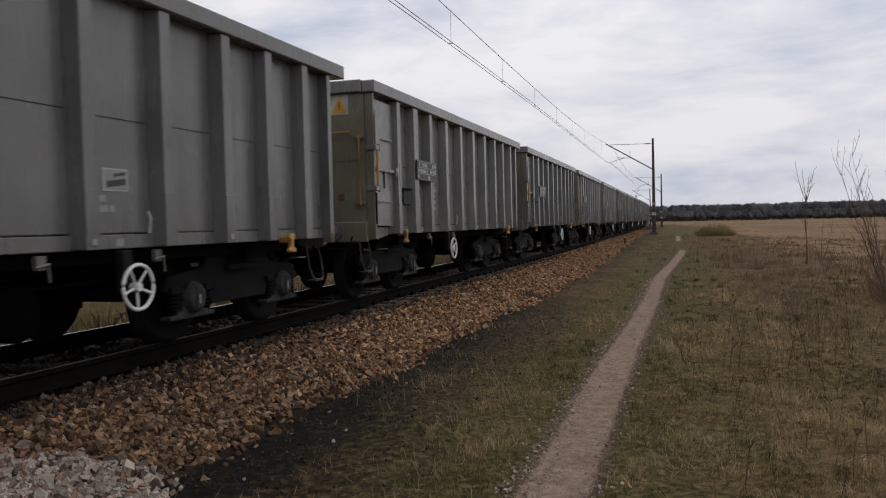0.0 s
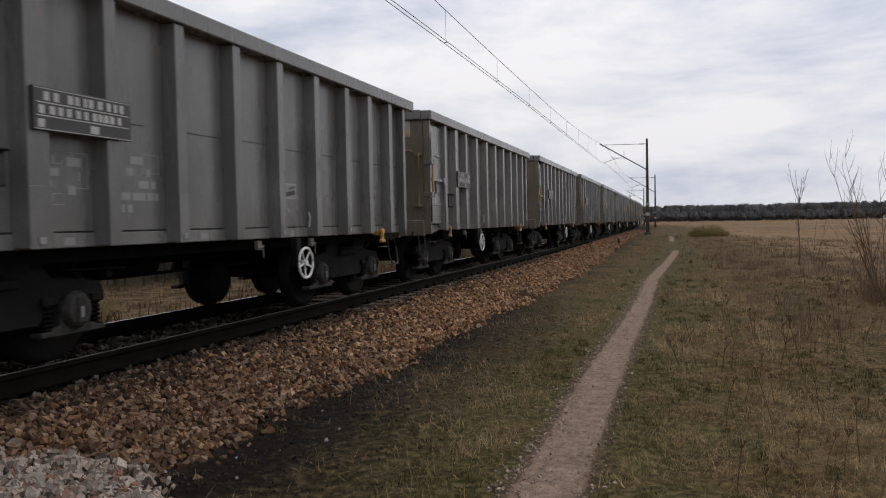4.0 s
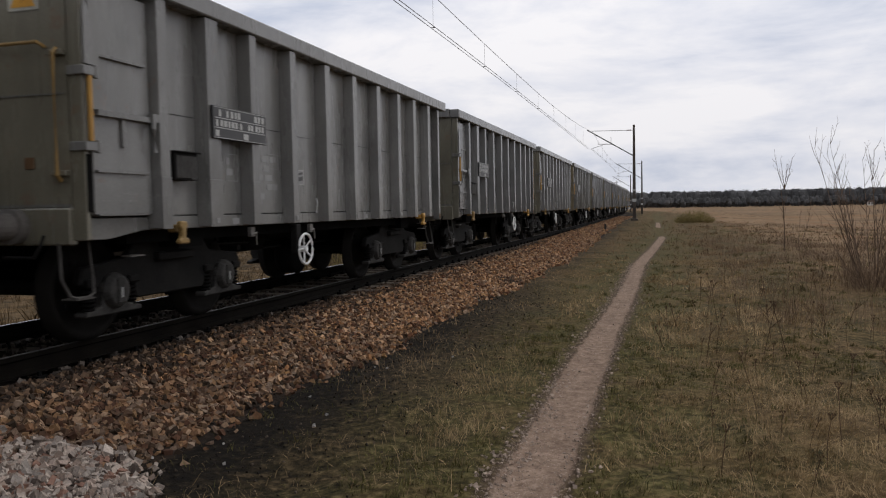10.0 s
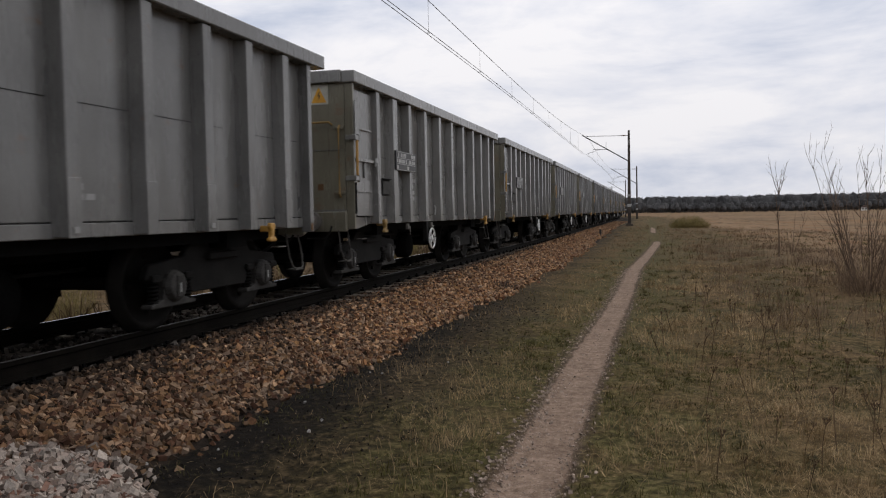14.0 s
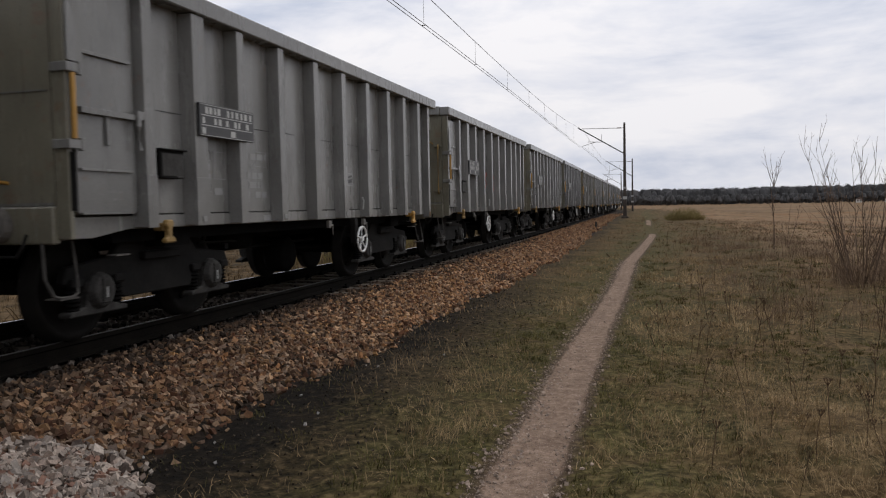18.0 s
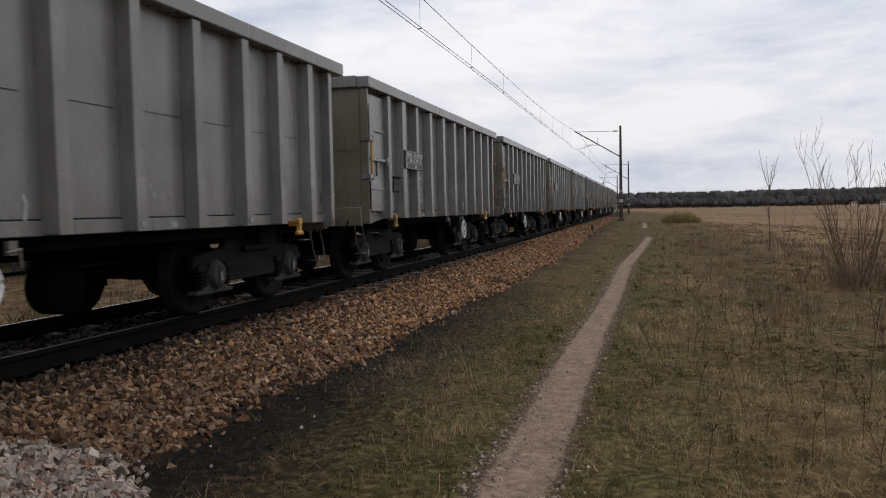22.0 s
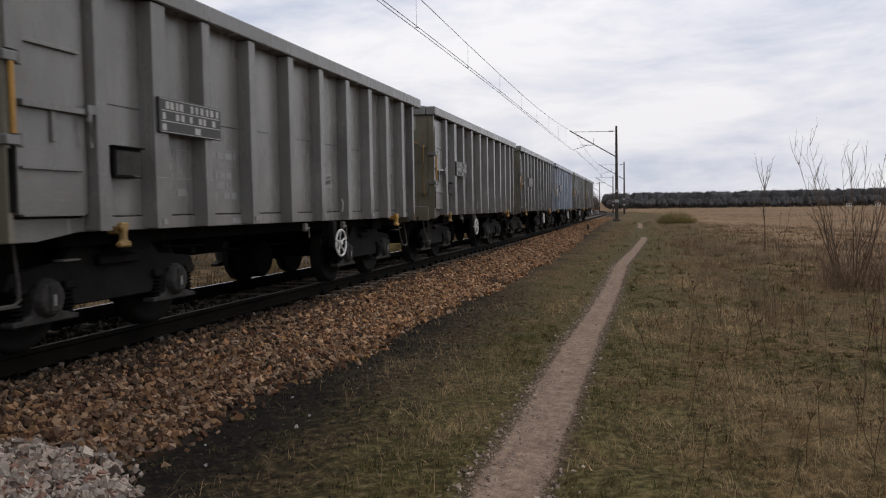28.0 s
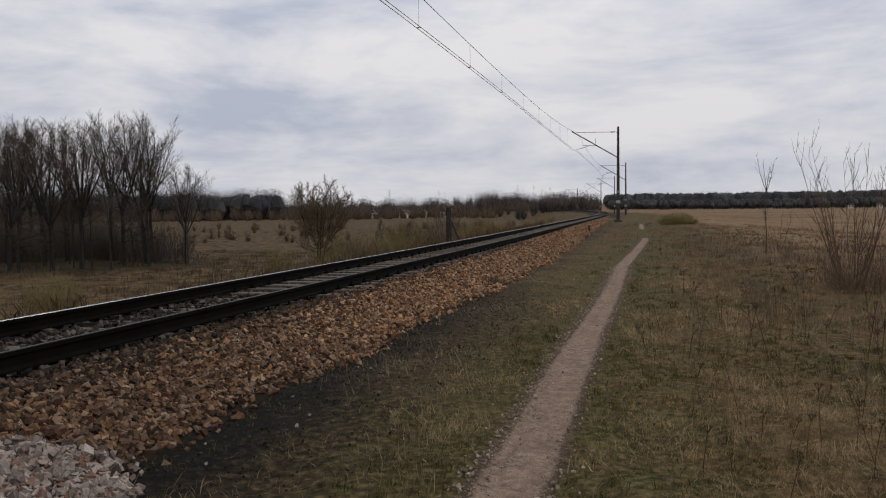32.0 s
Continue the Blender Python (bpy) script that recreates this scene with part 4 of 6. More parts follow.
    # Flat strip: the recess's shade is coloured on, rust-brown for kind B.
    part("hinge_recess", Solid().box(wall_x + 0.002, wall_x + 0.03, 0.095, 0.195, 1.13, 2.90), RUST if kind == "B" else BLACK_IRON, w, "dark strip for the shaded gap beside the door, rusty on some wagons")
    wedge = Solid().prism([(0.05, 2.62), (0.075, 2.72), (0.21, 2.36), (0.21, 2.24), (0.05, 2.24)], "x", HALF - 0.005, HALF + 0.012)
    part("gusset", wedge, P, w, "pointed stiffening plate")
    for z in (2.19, 1.62):
        h = Solid().box(wall_x, HALF + 0.025, 0.02, 0.15, z - 0.035, z + 0.035).tube([(HALF + 0.01, 0.16, z - 0.05), (HALF + 0.01, 0.16, z + 0.05)], 0.025, 8)
        part("hinge", h, P, w, bevel=0.005)
    part("hinge_bar", Solid().tube([(HALF + 0.02, 0.085, 1.66), (HALF + 0.02, 0.085, 2.15)], 0.02, 8), YELLOW, w, "orange-yellow bar")
    part("door_strap", Solid().box(HALF - 0.03, HALF - 0.005, 0.06, 0.11, 1.12, 1.56), BLACK_IRON, w)
    part("plate_pocket", Solid().box(HALF - 0.018, HALF - 0.010, 9.45, 9.53, 1.02, 1.12), P, w, bevel=0.004)
    # number plate with bars, document box, small sign, worn lettering
    pl = Solid().box(HALF + 0.002, HALF + 0.03, 1.75, 2.78, 1.815, 2.13)
    plate = part("number_plate", pl, PLATE_BLACK, w, "black plate with rows of worn white marks", bevel=0.004)
    txt = Solid()
    xx = HALF + 0.0305
    for z in (1.917, 2.012):
        txt.box(xx, xx + 0.002, 1.78, 2.75, z, z + 0.008)
    for z, hgt in ((2.032, 0.065), (1.937, 0.06)):
        y = 1.85 if z > 2.02 else 1.80
        while y < 2.70:
            ww = rng.uniform(0.035, 0.055)
            if rng.random() < 0.9:
                txt.box(xx, xx + 0.002, y, y + ww, z, z + hgt)
            y += ww + rng.uniform(0.018, 0.05)
    txt.box(xx, xx + 0.002, 1.79, 1.85, 1.837, 1.897).box(xx, xx + 0.002, 2.31, 2.40, 1.837, 1.897)
    txt.box(xx, xx + 0.002, 1.76, 2.77, 2.114, 2.120).box(xx, xx + 0.002, 1.76, 2.77, 1.822, 1.828)
    tagged(part("plate_lettering", txt, LETTER, plate, "worn white bars"), kind="stuff")
    bx = Solid().box(wall_x, HALF - 0.01, 1.17, 1.53, 1.40, 1.65).box(wall_x, HALF + 0.02, 1.15, 1.55, 1.645, 1.66)
    db = part("document_box", bx, BOGIE_GREY if paint != "pale" else P, w, "shallow hinged document box", bevel=0.005)
    part("box_lid", Solid().box(HALF - 0.01, HALF - 0.002, 1.19, 1.51, 1.42, 1.62).tube([(HALF, 1.40, 1.41), (HALF, 1.48, 1.41)], 0.012, 6), AXLE_GREY, db, "dark lid")
    marks = Solid()
    bars(marks, 1.97, 2.17, 1.30, 1.68, wall_x, 4, 0.75, rng)
    bars(marks, 2.23, 2.44, 1.24, 1.68, wall_x, 4, 0.6, rng)
    bars(marks, 2.76, 3.34, 1.22, 1.74, wall_x, 5, 0.7, rng)
    for y0, y1, z0, z1 in ((1.96, 2.18, 1.60, 1.71), (1.96, 2.18, 1.29, 1.38), (2.22, 2.45, 1.42, 1.70), (3.08, 3.34, 1.58, 1.75)):
        for box in ((y0, y1, z0, z0 + 0.007), (y0, y1, z1 - 0.007, z1), (y0, y0 + 0.009, z0, z1), (y1 - 0.009, y1, z0, z1)):
            marks.box(wall_x, wall_x + 0.0035, *box)
    bars(marks, POSTS[5] + 0.12, POSTS[5] + 0.42, 1.24, 1.40, wall_x, 2, 0.7, rng)
    tagged(part("lettering", marks, WHITE_PAINT if paint == "pale" else FAINT, w, "worn unreadable white lettering"), kind="stuff")
    dabs = Solid()
    for yq in POSTS[1:8:2]:
        dabs.box(HALF + 0.0125, HALF + 0.0145, yq - 0.03, yq + 0.03, 1.0, 1.05)
    for q in range(5):
        yq = rng.uniform(1.2, 9.0)
        dabs.box(wall_x + 0.0122, wall_x + 0.0142, yq, yq + rng.uniform(0.05, 0.16), 0.98, 1.04)
    tagged(part("paint_dab", dabs, FAINT, w, "pale paint dabs along the sill"), kind="stuff")
    ys = 5.66 if kind == "A" else 3.70
    sg = part("small_sign", Solid().box(wall_x, wall_x + 0.006, ys, ys + 0.29, 1.42, 1.60), LETTER, w, "small enamel sign with a pale border")
    part("sign_field", Solid().box(wall_x + 0.0062, wall_x + 0.0075, ys + 0.014, ys + 0.276, 1.432, 1.588), FAINT, sg, "grey field")
    stripe = Solid().prism([(ys + 0.04, 1.445), (ys + 0.26, 1.475), (ys + 0.26, 1.525), (ys + 0.04, 1.495)], "x", wall_x + 0.0078, wall_x + 0.009)
    stripe.prism([(ys + 0.12, 1.53), (ys + 0.26, 1.552), (ys + 0.26, 1.578), (ys + 0.12, 1.556)], "x", wall_x + 0.0078, wall_x + 0.009)
    part("sign_stripe", stripe, PLATE_BLACK, sg, "black slanted stripes")
    lev = Solid().tube([(HALF - 0.02, ys + 0.40, 1.08), (HALF - 0.005, ys + 0.40, 1.20), (HALF - 0.02, ys + 0.385, 1.26)], 0.012, 8)
    part("lever", lev, LETTER, w, "pale release lever")
    # tow hooks, handwheel, tanks, steps
    for y in (1.24, 8.42):
        hk = Solid().box(wall_x, HALF - 0.03, y - 0.035, y + 0.035, 0.93, 1.0)
        hook_face = [(-0.045, 1.03), (0.045, 1.03), (0.058, 0.985), (0.030, 0.945), (0.028, 0.885), (0.075, 0.868), (0.085, 0.825), (-0.068, 0.825), (-0.076, 0.858), (-0.028, 0.885), (-0.030, 0.945), (-0.058, 0.985)]
        hk.prism([(y + a, b) for a, b in hook_face], "x", HALF - 0.03, HALF + 0.025)
        part("tow_hook", hk, YELLOW if y > 5 else OCHRE, w, "orange-yellow tow hook" if y > 5 else "worn ochre tow hook", bevel=0.012)
    for y in (0.68, 8.86):
        part("foot_plate", Solid().box(HALF - 0.30, HALF - 0.20, y + 0.10, y + 0.28, 0.735, 0.748), BUFFER_GREY, w, "small worn foot plate")
    # Black oval laid on the sill: the hole's inner shade as colour, uncut.
    oval = [(9.05 + 0.085 * math.cos(2 * math.pi * q / 16), 1.02 + 0.038 * math.sin(2 * math.pi * q / 16)) for q in range(16)]
    part("lifting_hole", Solid().prism(oval, "x", wall_x + 0.0125, wall_x + 0.016), PLATE_BLACK, w, "dark oval lifting hole")
    part("corner_patch", Solid().box(HALF - 0.014, HALF - 0.0085, 9.462, 9.522, 0.92, 1.008), RUST, w, "rusty patch on the lower corner")
    # Black bar on the wall paints the dark inside of the slot.
    part("corner_slot", Solid().box(wall_x + 0.001, wall_x + 0.004, 9.37, 9.40, 1.20, 1.34), PLATE_BLACK, w, "dark slot")
    yw = 5.80 if kind == "A" else 3.61
    hwheel = ring((HALF + 0.06, yw, 0.655), 0.178, 0.015)
    for i in range(5):
        a = 2 * math.pi * i / 5 + 0.4 + seed
        hwheel.tube([(HALF + 0.04, yw, 0.655), (HALF + 0.06, yw + 0.178 * math.cos(a), 0.655 + 0.178 * math.sin(a))], 0.011, 6)
    hwheel.lathe([(HALF + 0.0, 0.04), (HALF + 0.075, 0.035)], 10, (0, yw, 0.655), "x")
    part("handwheel", hwheel, WHITE_PAINT, w, "white five-spoke brake handwheel")
    part("handwheel_bracket", Solid().box(HALF - 0.10, HALF - 0.02, yw - 0.07, yw + 0.05, 0.60, 0.95), BOGIE_GREY, w, bevel=0.01)
    for y in (yw - 0.85 if kind == "A" else 2.6, yw + 0.42):
        s = Solid().box(HALF - 0.10, HALF - 0.06, y - 0.04, y + 0.04, 0.84, 0.94).tube([(HALF - 0.05, y - 0.07, 0.86), (HALF - 0.05, y + 0.06, 0.88)], 0.010, 6).tube([(HALF - 0.05, y + 0.05, 0.87), (HALF - 0.05, y + 0.06, 0.75)], 0.009, 6)
        part("brake_lever", s, BUFFER_GREY, w, "grey brake changeover lever")
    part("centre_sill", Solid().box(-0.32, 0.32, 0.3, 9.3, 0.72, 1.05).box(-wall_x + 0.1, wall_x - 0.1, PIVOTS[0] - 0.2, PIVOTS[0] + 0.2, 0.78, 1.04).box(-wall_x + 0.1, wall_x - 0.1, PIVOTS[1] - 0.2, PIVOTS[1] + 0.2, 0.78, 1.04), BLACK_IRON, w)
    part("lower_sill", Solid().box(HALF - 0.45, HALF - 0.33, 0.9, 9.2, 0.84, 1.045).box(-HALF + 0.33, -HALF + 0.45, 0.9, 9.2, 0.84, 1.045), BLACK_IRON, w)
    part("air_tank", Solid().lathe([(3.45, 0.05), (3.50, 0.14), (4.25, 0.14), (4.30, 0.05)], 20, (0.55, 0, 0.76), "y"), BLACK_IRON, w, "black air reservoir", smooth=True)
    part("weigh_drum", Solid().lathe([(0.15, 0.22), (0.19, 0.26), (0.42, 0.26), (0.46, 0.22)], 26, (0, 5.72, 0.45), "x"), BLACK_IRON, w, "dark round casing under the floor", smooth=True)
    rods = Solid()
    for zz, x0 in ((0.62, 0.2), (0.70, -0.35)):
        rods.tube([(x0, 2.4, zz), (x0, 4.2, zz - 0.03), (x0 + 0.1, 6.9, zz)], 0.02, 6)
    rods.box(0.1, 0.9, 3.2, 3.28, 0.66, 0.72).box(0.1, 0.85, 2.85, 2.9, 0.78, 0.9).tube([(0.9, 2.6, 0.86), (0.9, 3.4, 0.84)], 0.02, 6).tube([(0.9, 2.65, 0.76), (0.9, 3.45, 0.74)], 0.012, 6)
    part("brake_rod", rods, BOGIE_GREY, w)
    for y in PIVOTS:
        bogie(w, y)
    # ends: buffers, coupling, steps, grab rails
    for y, out in ((FRONT - 0.05, -1), (REAR + 0.05, 1)):
        reach = 0.57
        for x0 in (-0.875, 0.875):
            pr = [(0, 0.0), (0, 0.14), (0.08 * out, 0.14), (0.09 * out, 0.105), (0.36 * out, 0.10), (0.37 * out, 0.07), (0.52 * out, 0.07), (0.525 * out, 0.21), (reach * out, 0.20), (reach * out, 0.0)]
            part("buffer", Solid().lathe([(y + a, max(r, 0.001)) for a, r in pr], 18, (x0, 0, 1.02), "y"), BUFFER_GREY, w, "worn grey steel buffer", smooth=False)
        cp = Solid().box(-0.06, 0.06, *sorted((y, y + out * 0.4)), 0.95, 1.06).tube([(0.0, y + out * 0.35, 1.0), (0.04, y + out * 0.5, 0.82), (0.0, y + out * 0.58, 0.9)], 0.03, 8)
        part("coupling_hook", cp, BLACK_IRON, w)
        hose = Solid().tube([(0.3, y, 0.86), (0.33, y + out * 0.12, 0.72), (0.28, y + out * 0.40, 0.60), (0.2, y + out * 0.57, 0.70)], 0.028, 8)
        part("air_hose", hose, BLACK_IRON, w)
        step = Solid().tube([(1.26, y - out * 0.01, SILL - 0.07), (1.30, y + out * 0.02, 0.60), (1.33, y - out * 0.03, 0.475), (1.34, y - out * 0.10, 0.455), (1.34, y - out * 0.22, 0.455), (1.33, y - out * 0.29, 0.48), (1.30, y - out * 0.32, 0.60), (1.26, y - out * 0.33, SILL - 0.07)], 0.013, 6)
        step.box(1.22, 1.36, *sorted((y - out * 0.06, y - out * 0.27)), 0.44, 0.452)
        part("step", step, STEP_GREY, w, "hanging shunter's step")
        rail = Solid().tube([(0.80, y + out * 0.05, 0.78), (1.10, y + out * 0.07, 0.78), (1.16, y + out * 0.07, 0.86), (1.18, y + out * 0.05, 0.95)], 0.014, 6)
        part("underbuffer_rail", rail, BOGIE_GREY, w, "thin grab rail under the buffer")
        xg = -1.12 if out < 0 else 1.15
        if out > 0:
            g = Solid().tube([(xg, y, 1.30), (xg, y + 0.13, 1.31), (xg, y + 0.14, 1.35), (xg, y + 0.14, 2.15), (xg, y + 0.13, 2.19), (xg, y, 2.20)], 0.016, 8)
            part("grab_rail", g, BOGIE_GREY, w)
    xr = 0.62 if kind == "B" else 0.94
    g = Solid().tube([(xr, FRONT - 0.005, 1.34), (xr, FRONT - 0.10, 1.35), (xr, FRONT - 0.11, 1.40), (xr, FRONT - 0.11, 2.50), (xr - 0.01, FRONT - 0.10, 2.56), (xr - 0.14, FRONT - 0.09, 2.57), (xr - 0.16, FRONT - 0.005, 2.57)], 0.0155, 8)
    part("grab_rail", g, YELLOW, w, "ochre-yellow grab rail")
    if kind == "B":
        g = Solid().tube([(xr + 0.03, FRONT - 0.01, 2.40), (xr + 0.04, FRONT - 0.07, 2.41), (1.16, FRONT - 0.07, 2.41), (1.18, FRONT - 0.01, 2.38)], 0.015, 8)
        part("grab_rail", g, OCHRE, w, "worn ochre cross rail")
        part("grab_rail", Solid().tube([(1.30, FRONT - 0.03, 1.36), (1.30, FRONT - 0.07, 1.40), (1.30, FRONT - 0.07, 2.32), (1.30, FRONT - 0.03, 2.36)], 0.017, 8), OCHRE, w, "worn ochre corner rail")
        part("label_plate", Solid().box(0.94, 1.03, FRONT - 0.007, FRONT - 0.001, 1.46, 1.55), RUST, w, "small rusty plate", bevel=0.002)
        for z in (2.33, 1.42):
            part("rail_bracket", Solid().box(1.22, 1.36, FRONT - 0.05, FRONT - 0.001, z - 0.02, z + 0.02), E, w, bevel=0.004)
        ws_ = part("warning_sign", Solid().box(0.85, 1.13, FRONT - 0.008, FRONT - 0.001, 2.67, 2.95), SIGN_PALE, w, "pale square sign with an orange warning triangle")
        tri = Solid().prism([(0.875, 2.695), (1.105, 2.695), (0.99, 2.92)], "y", FRONT - 0.012, FRONT - 0.0085)
        part("triangle", tri, SIGN_ORANGE, ws_, "orange triangle")
        part("triangle_mark", Solid().prism([(0.995, 2.85), (0.970, 2.79), (0.995, 2.79), (0.98, 2.72), (1.015, 2.80), (0.99, 2.80), (1.01, 2.85)], "y", FRONT - 0.0145, FRONT - 0.0125), PLATE_BLACK, ws_, "black flash mark")
    return w


KIND_B = {0, 2, 4, 7, 9, 10, 11, 12, 15, 16, 18, 20, 22, 23, 26, 28, 30, 33, 34, 35, 37, 38, 40, 43, 46, 49}
OLIVE = {13, 19, 33}
DARK = {-1, 1, 4, 6, 9, 14, 17, 22, 27, 32, 37, 40, 47}
FIRST, LAST = -1, 50
WAGONS, templates = {}, {}
for n in range(FIRST, LAST + 1):
    paint = "pale" if n == 48 else "olive" if n in OLIVE else "dark" if n in DARK else "grey"
    kind = "B" if n in KIND_B else "A"
    if (paint, kind) not in templates:
        templates[paint, kind] = WAGONS[n] = make_wagon(paint, kind, len(templates) + 3)
    else:
        WAGONS[n] = copy_thing(templates[paint, kind], Matrix.Identity(4))
wall_at = HALF - 0.1345
for n, (y0, y1, z0, z1), mat, strokes, said in (
    (9, (6.43, 7.12, 1.28, 1.72), SCRAWL_DARK, 4, "dark purple"), (10, (7.2, 7.85, 1.2, 1.7), SCRAWL_BLUE, 4, "blue"),
    (26, (8.95, 9.40, 1.2, 1.95), SCRAWL_DARK, 5, "black"), (27, (7.33, 7.95, 1.55, 2.0), SCRAWL_DARK, 4, "black"), (27, (8.15, 8.6, 1.55, 1.9), SCRAWL_PALE, 3, "pale"),
    (30, (3.64, 4.40, 1.50, 1.95), SCRAWL_RED, 5, "red"), (30, (4.60, 5.30, 1.50, 1.85), SCRAWL_RED, 4, "red"), (44, (8.55, 9.25, 1.15, 1.75), SCRAWL_DARK, 5, "black"), (47, (8.1, 8.75, 1.35, 1.75), SCRAWL_DARK, 4, "black"), (47, (5.4, 6.1, 1.35, 1.7), SCRAWL_DARK, 5, "black"), (47, (1.0, 1.55, 1.75, 2.1), SCRAWL_DARK, 4, "black"), (47, (7.25, 7.85, 1.3, 1.6), SCRAWL_DARK, 4, "black"), (24, (3.5, 4.2, 1.3, 1.9), SCRAWL_DARK, 5, "black"),
):
    tagged(part("spray_tag", scrawl(random.Random(n + int(y0 * 10)), y0, y1, z0, z1, wall_at, strokes), mat, WAGONS[n], f"{said} sprayed scribble"), kind="stuff")


# ---- overhead line ----
POLE_AT = [-11.0, 70.0, 127.0, 183.0, 226.0, 290.0, 350.0]
CONTACT = lambda s: 6.30 + 0.17 * float(smooth_step(np.float64(s), 10, 75))


def make_pole(s, base, height):
    m = line_pose(s, 3.35, base)
    p = thing("catenary_pole", "weathered square concrete catenary pole with a steel bracket", "catenary pole", "poles of the overhead line", m=m)
    body = Solid().prism([(-0.15, -0.13), (0.15, -0.13), (0.15, 0.13), (-0.15, 0.13)], "z", 0.0, 0.6)
    tall = Solid()
    a, b = 0.15, 0.085
    v = [(x * w, y * w, z) for z, w in ((0.0, a), (height, b)) for x, y in ((-1, -1), (1, -1), (1, 1), (-1, 1))]
    tall.add(v, [(3, 2, 1, 0), (4, 5, 6, 7)] + [(i, (i + 1) % 4, 4 + (i + 1) % 4, 4 + i) for i in range(4)])
    part("shaft", tall, CONCRETE, p, bevel=0.02)
    part("footing", Solid().box(-0.3, 0.3, -0.3, 0.3, -0.5, 0.12), CONCRETE, p, "pale concrete footing", bevel=0.03)
    part("band", Solid().box(-0.16, 0.16, -0.16, 0.16, 1.55, 1.80), LETTER, p, "pale painted band", bevel=0.01)
    part("band", Solid().box(-0.165, 0.165, -0.165, 0.165, 2.45, 2.62), LETTER, p, "pale painted band", bevel=0.01)
    zt, zb = height - 0.45, height * 0.68
    zc = CONTACT(s) - base
    part("tie_rod", Solid().tube([(-0.05, 0, zt), (-3.55, 0, zt + 0.06)], 0.022, 6), POLE_STEEL, p)
    part("bracket_tube", Solid().tube([(-0.1, 0, zb), (-3.9, 0, zt + 0.16)], 0.045, 8), POLE_STEEL, p)
    part("insulator", Solid().lathe([(-0.62, 0.02), (-0.6, 0.06), (-0.5, 0.03), (-0.45, 0.06), (-0.35, 0.03), (-0.3, 0.06), (-0.22, 0.02)], 10, (0, 0, zt + 0.01), "x"), INSULATOR, p, "brown ribbed insulator")
    part("steady_arm", Solid().tube([(-2.3, 0, zc + 0.42), (-3.4, 0, zc + 0.10), (-3.6, 0, zc + 0.02)], 0.02, 6).tube([(-1.7, 0, zc + 0.36), (-3.0, 0, zc + 0.42)], 0.022, 6), POLE_STEEL, p)
    part("arm_hanger", Solid().tube([(-1.9, 0, zc + 0.38), (-1.9, 0, min(zt, zc + 1.0))], 0.015, 6), POLE_STEEL, p)
    return zt


messenger_at = []
for i, s in enumerate(POLE_AT):
    base, height = (0.36, 8.05) if i < 2 else (0.10, 8.3)
    zt = make_pole(s, base, height)
    messenger_at.append((s, base + zt + (0.33 if i == 0 else 0.13)))
line = thing("overhead_wire", "thin overhead contact and messenger wires with droppers", "overhead wire", m=Matrix.Identity(4))
spans = list(zip(messenger_at, messenger_at[1:]))
for (s0, z0), (s1, z1) in spans:
    sag = 1.12 if s0 < 0 else 0.8
    pts = []
    for k in range(25):
        u = k / 24
        s = s0 + (s1 - s0) * u
        pts.append(on_line(s, -0.25 + 0.1 * math.cos(math.pi * u), z0 + (z1 - z0) * u - 4 * sag * u * (1 - u)))
    part("messenger_wire", Solid().tube(pts, 0.010, 5), WIRE, line)
    for o in (-0.06, 0.06):
        part("contact_wire", Solid().tube([on_line(s0 + (s1 - s0) * k / 24, -0.25 + o + 0.1 * math.cos(math.pi * k / 24), CONTACT(s0 + (s1 - s0) * k / 24)) for k in range(25)], 0.009, 5), WIRE, line)
    n_drop = 13 if s0 < 0 else 8
    for k in range(1, n_drop):
        u = k / n_drop
        s = s0 + (s1 - s0) * u
        top = on_line(s, -0.25 + 0.1 * math.cos(math.pi * u), z0 + (z1 - z0) * u - 4 * sag * u * (1 - u))
        low = on_line(s, -0.25 + 0.1 * math.cos(math.pi * u), CONTACT(s))
        if top.z > low.z + 0.05:
            part("dropper", Solid().tube([top, low], 0.004, 4), WIRE, line)
            if s < 60:
                part("clamp", Solid().box(low.x - 0.06, low.x + 0.06, low.y - 0.008, low.y + 0.008, low.z - 0.006, low.z + 0.012), WIRE, line)


# ---- plants ----
def stick_mesh(segs):
    """Three-sided tapering sticks from rows of start, end, radius at start, radius at end."""
    a = np.array([s[0] for s in segs], float)
    b = np.array([s[1] for s in segs], float)
    ra, rb = np.array([s[2] for s in segs]), np.array([s[3] for s in segs])
    w = b - a
    w /= np.linalg.norm(w, axis=1, keepdims=True) + 1e-9
    ref = np.where(np.abs(w[:, 2:3]) > 0.9, (1.0, 0, 0), (0, 0, 1.0))
    u = np.cross(w, ref)
    u /= np.linalg.norm(u, axis=1, keepdims=True) + 1e-9
    v = np.cross(w, u)
    ring_pts = []
    for base, r in ((a, ra), (b, rb)):
        for k in range(3):
            t = 2 * math.pi * k / 3
            ring_pts.append(base + (u * math.cos(t) + v * math.sin(t)) * r[:, None])
    verts = np.stack(ring_pts, 1).reshape(-1, 3)
    o = (np.arange(len(segs)) * 6)[:, None, None]
    faces = np.array([[(k, (k + 1) % 3, 3 + (k + 1) % 3, 3 + k) for k in range(3)]]) + o
    return verts, faces.reshape(-1, 4)


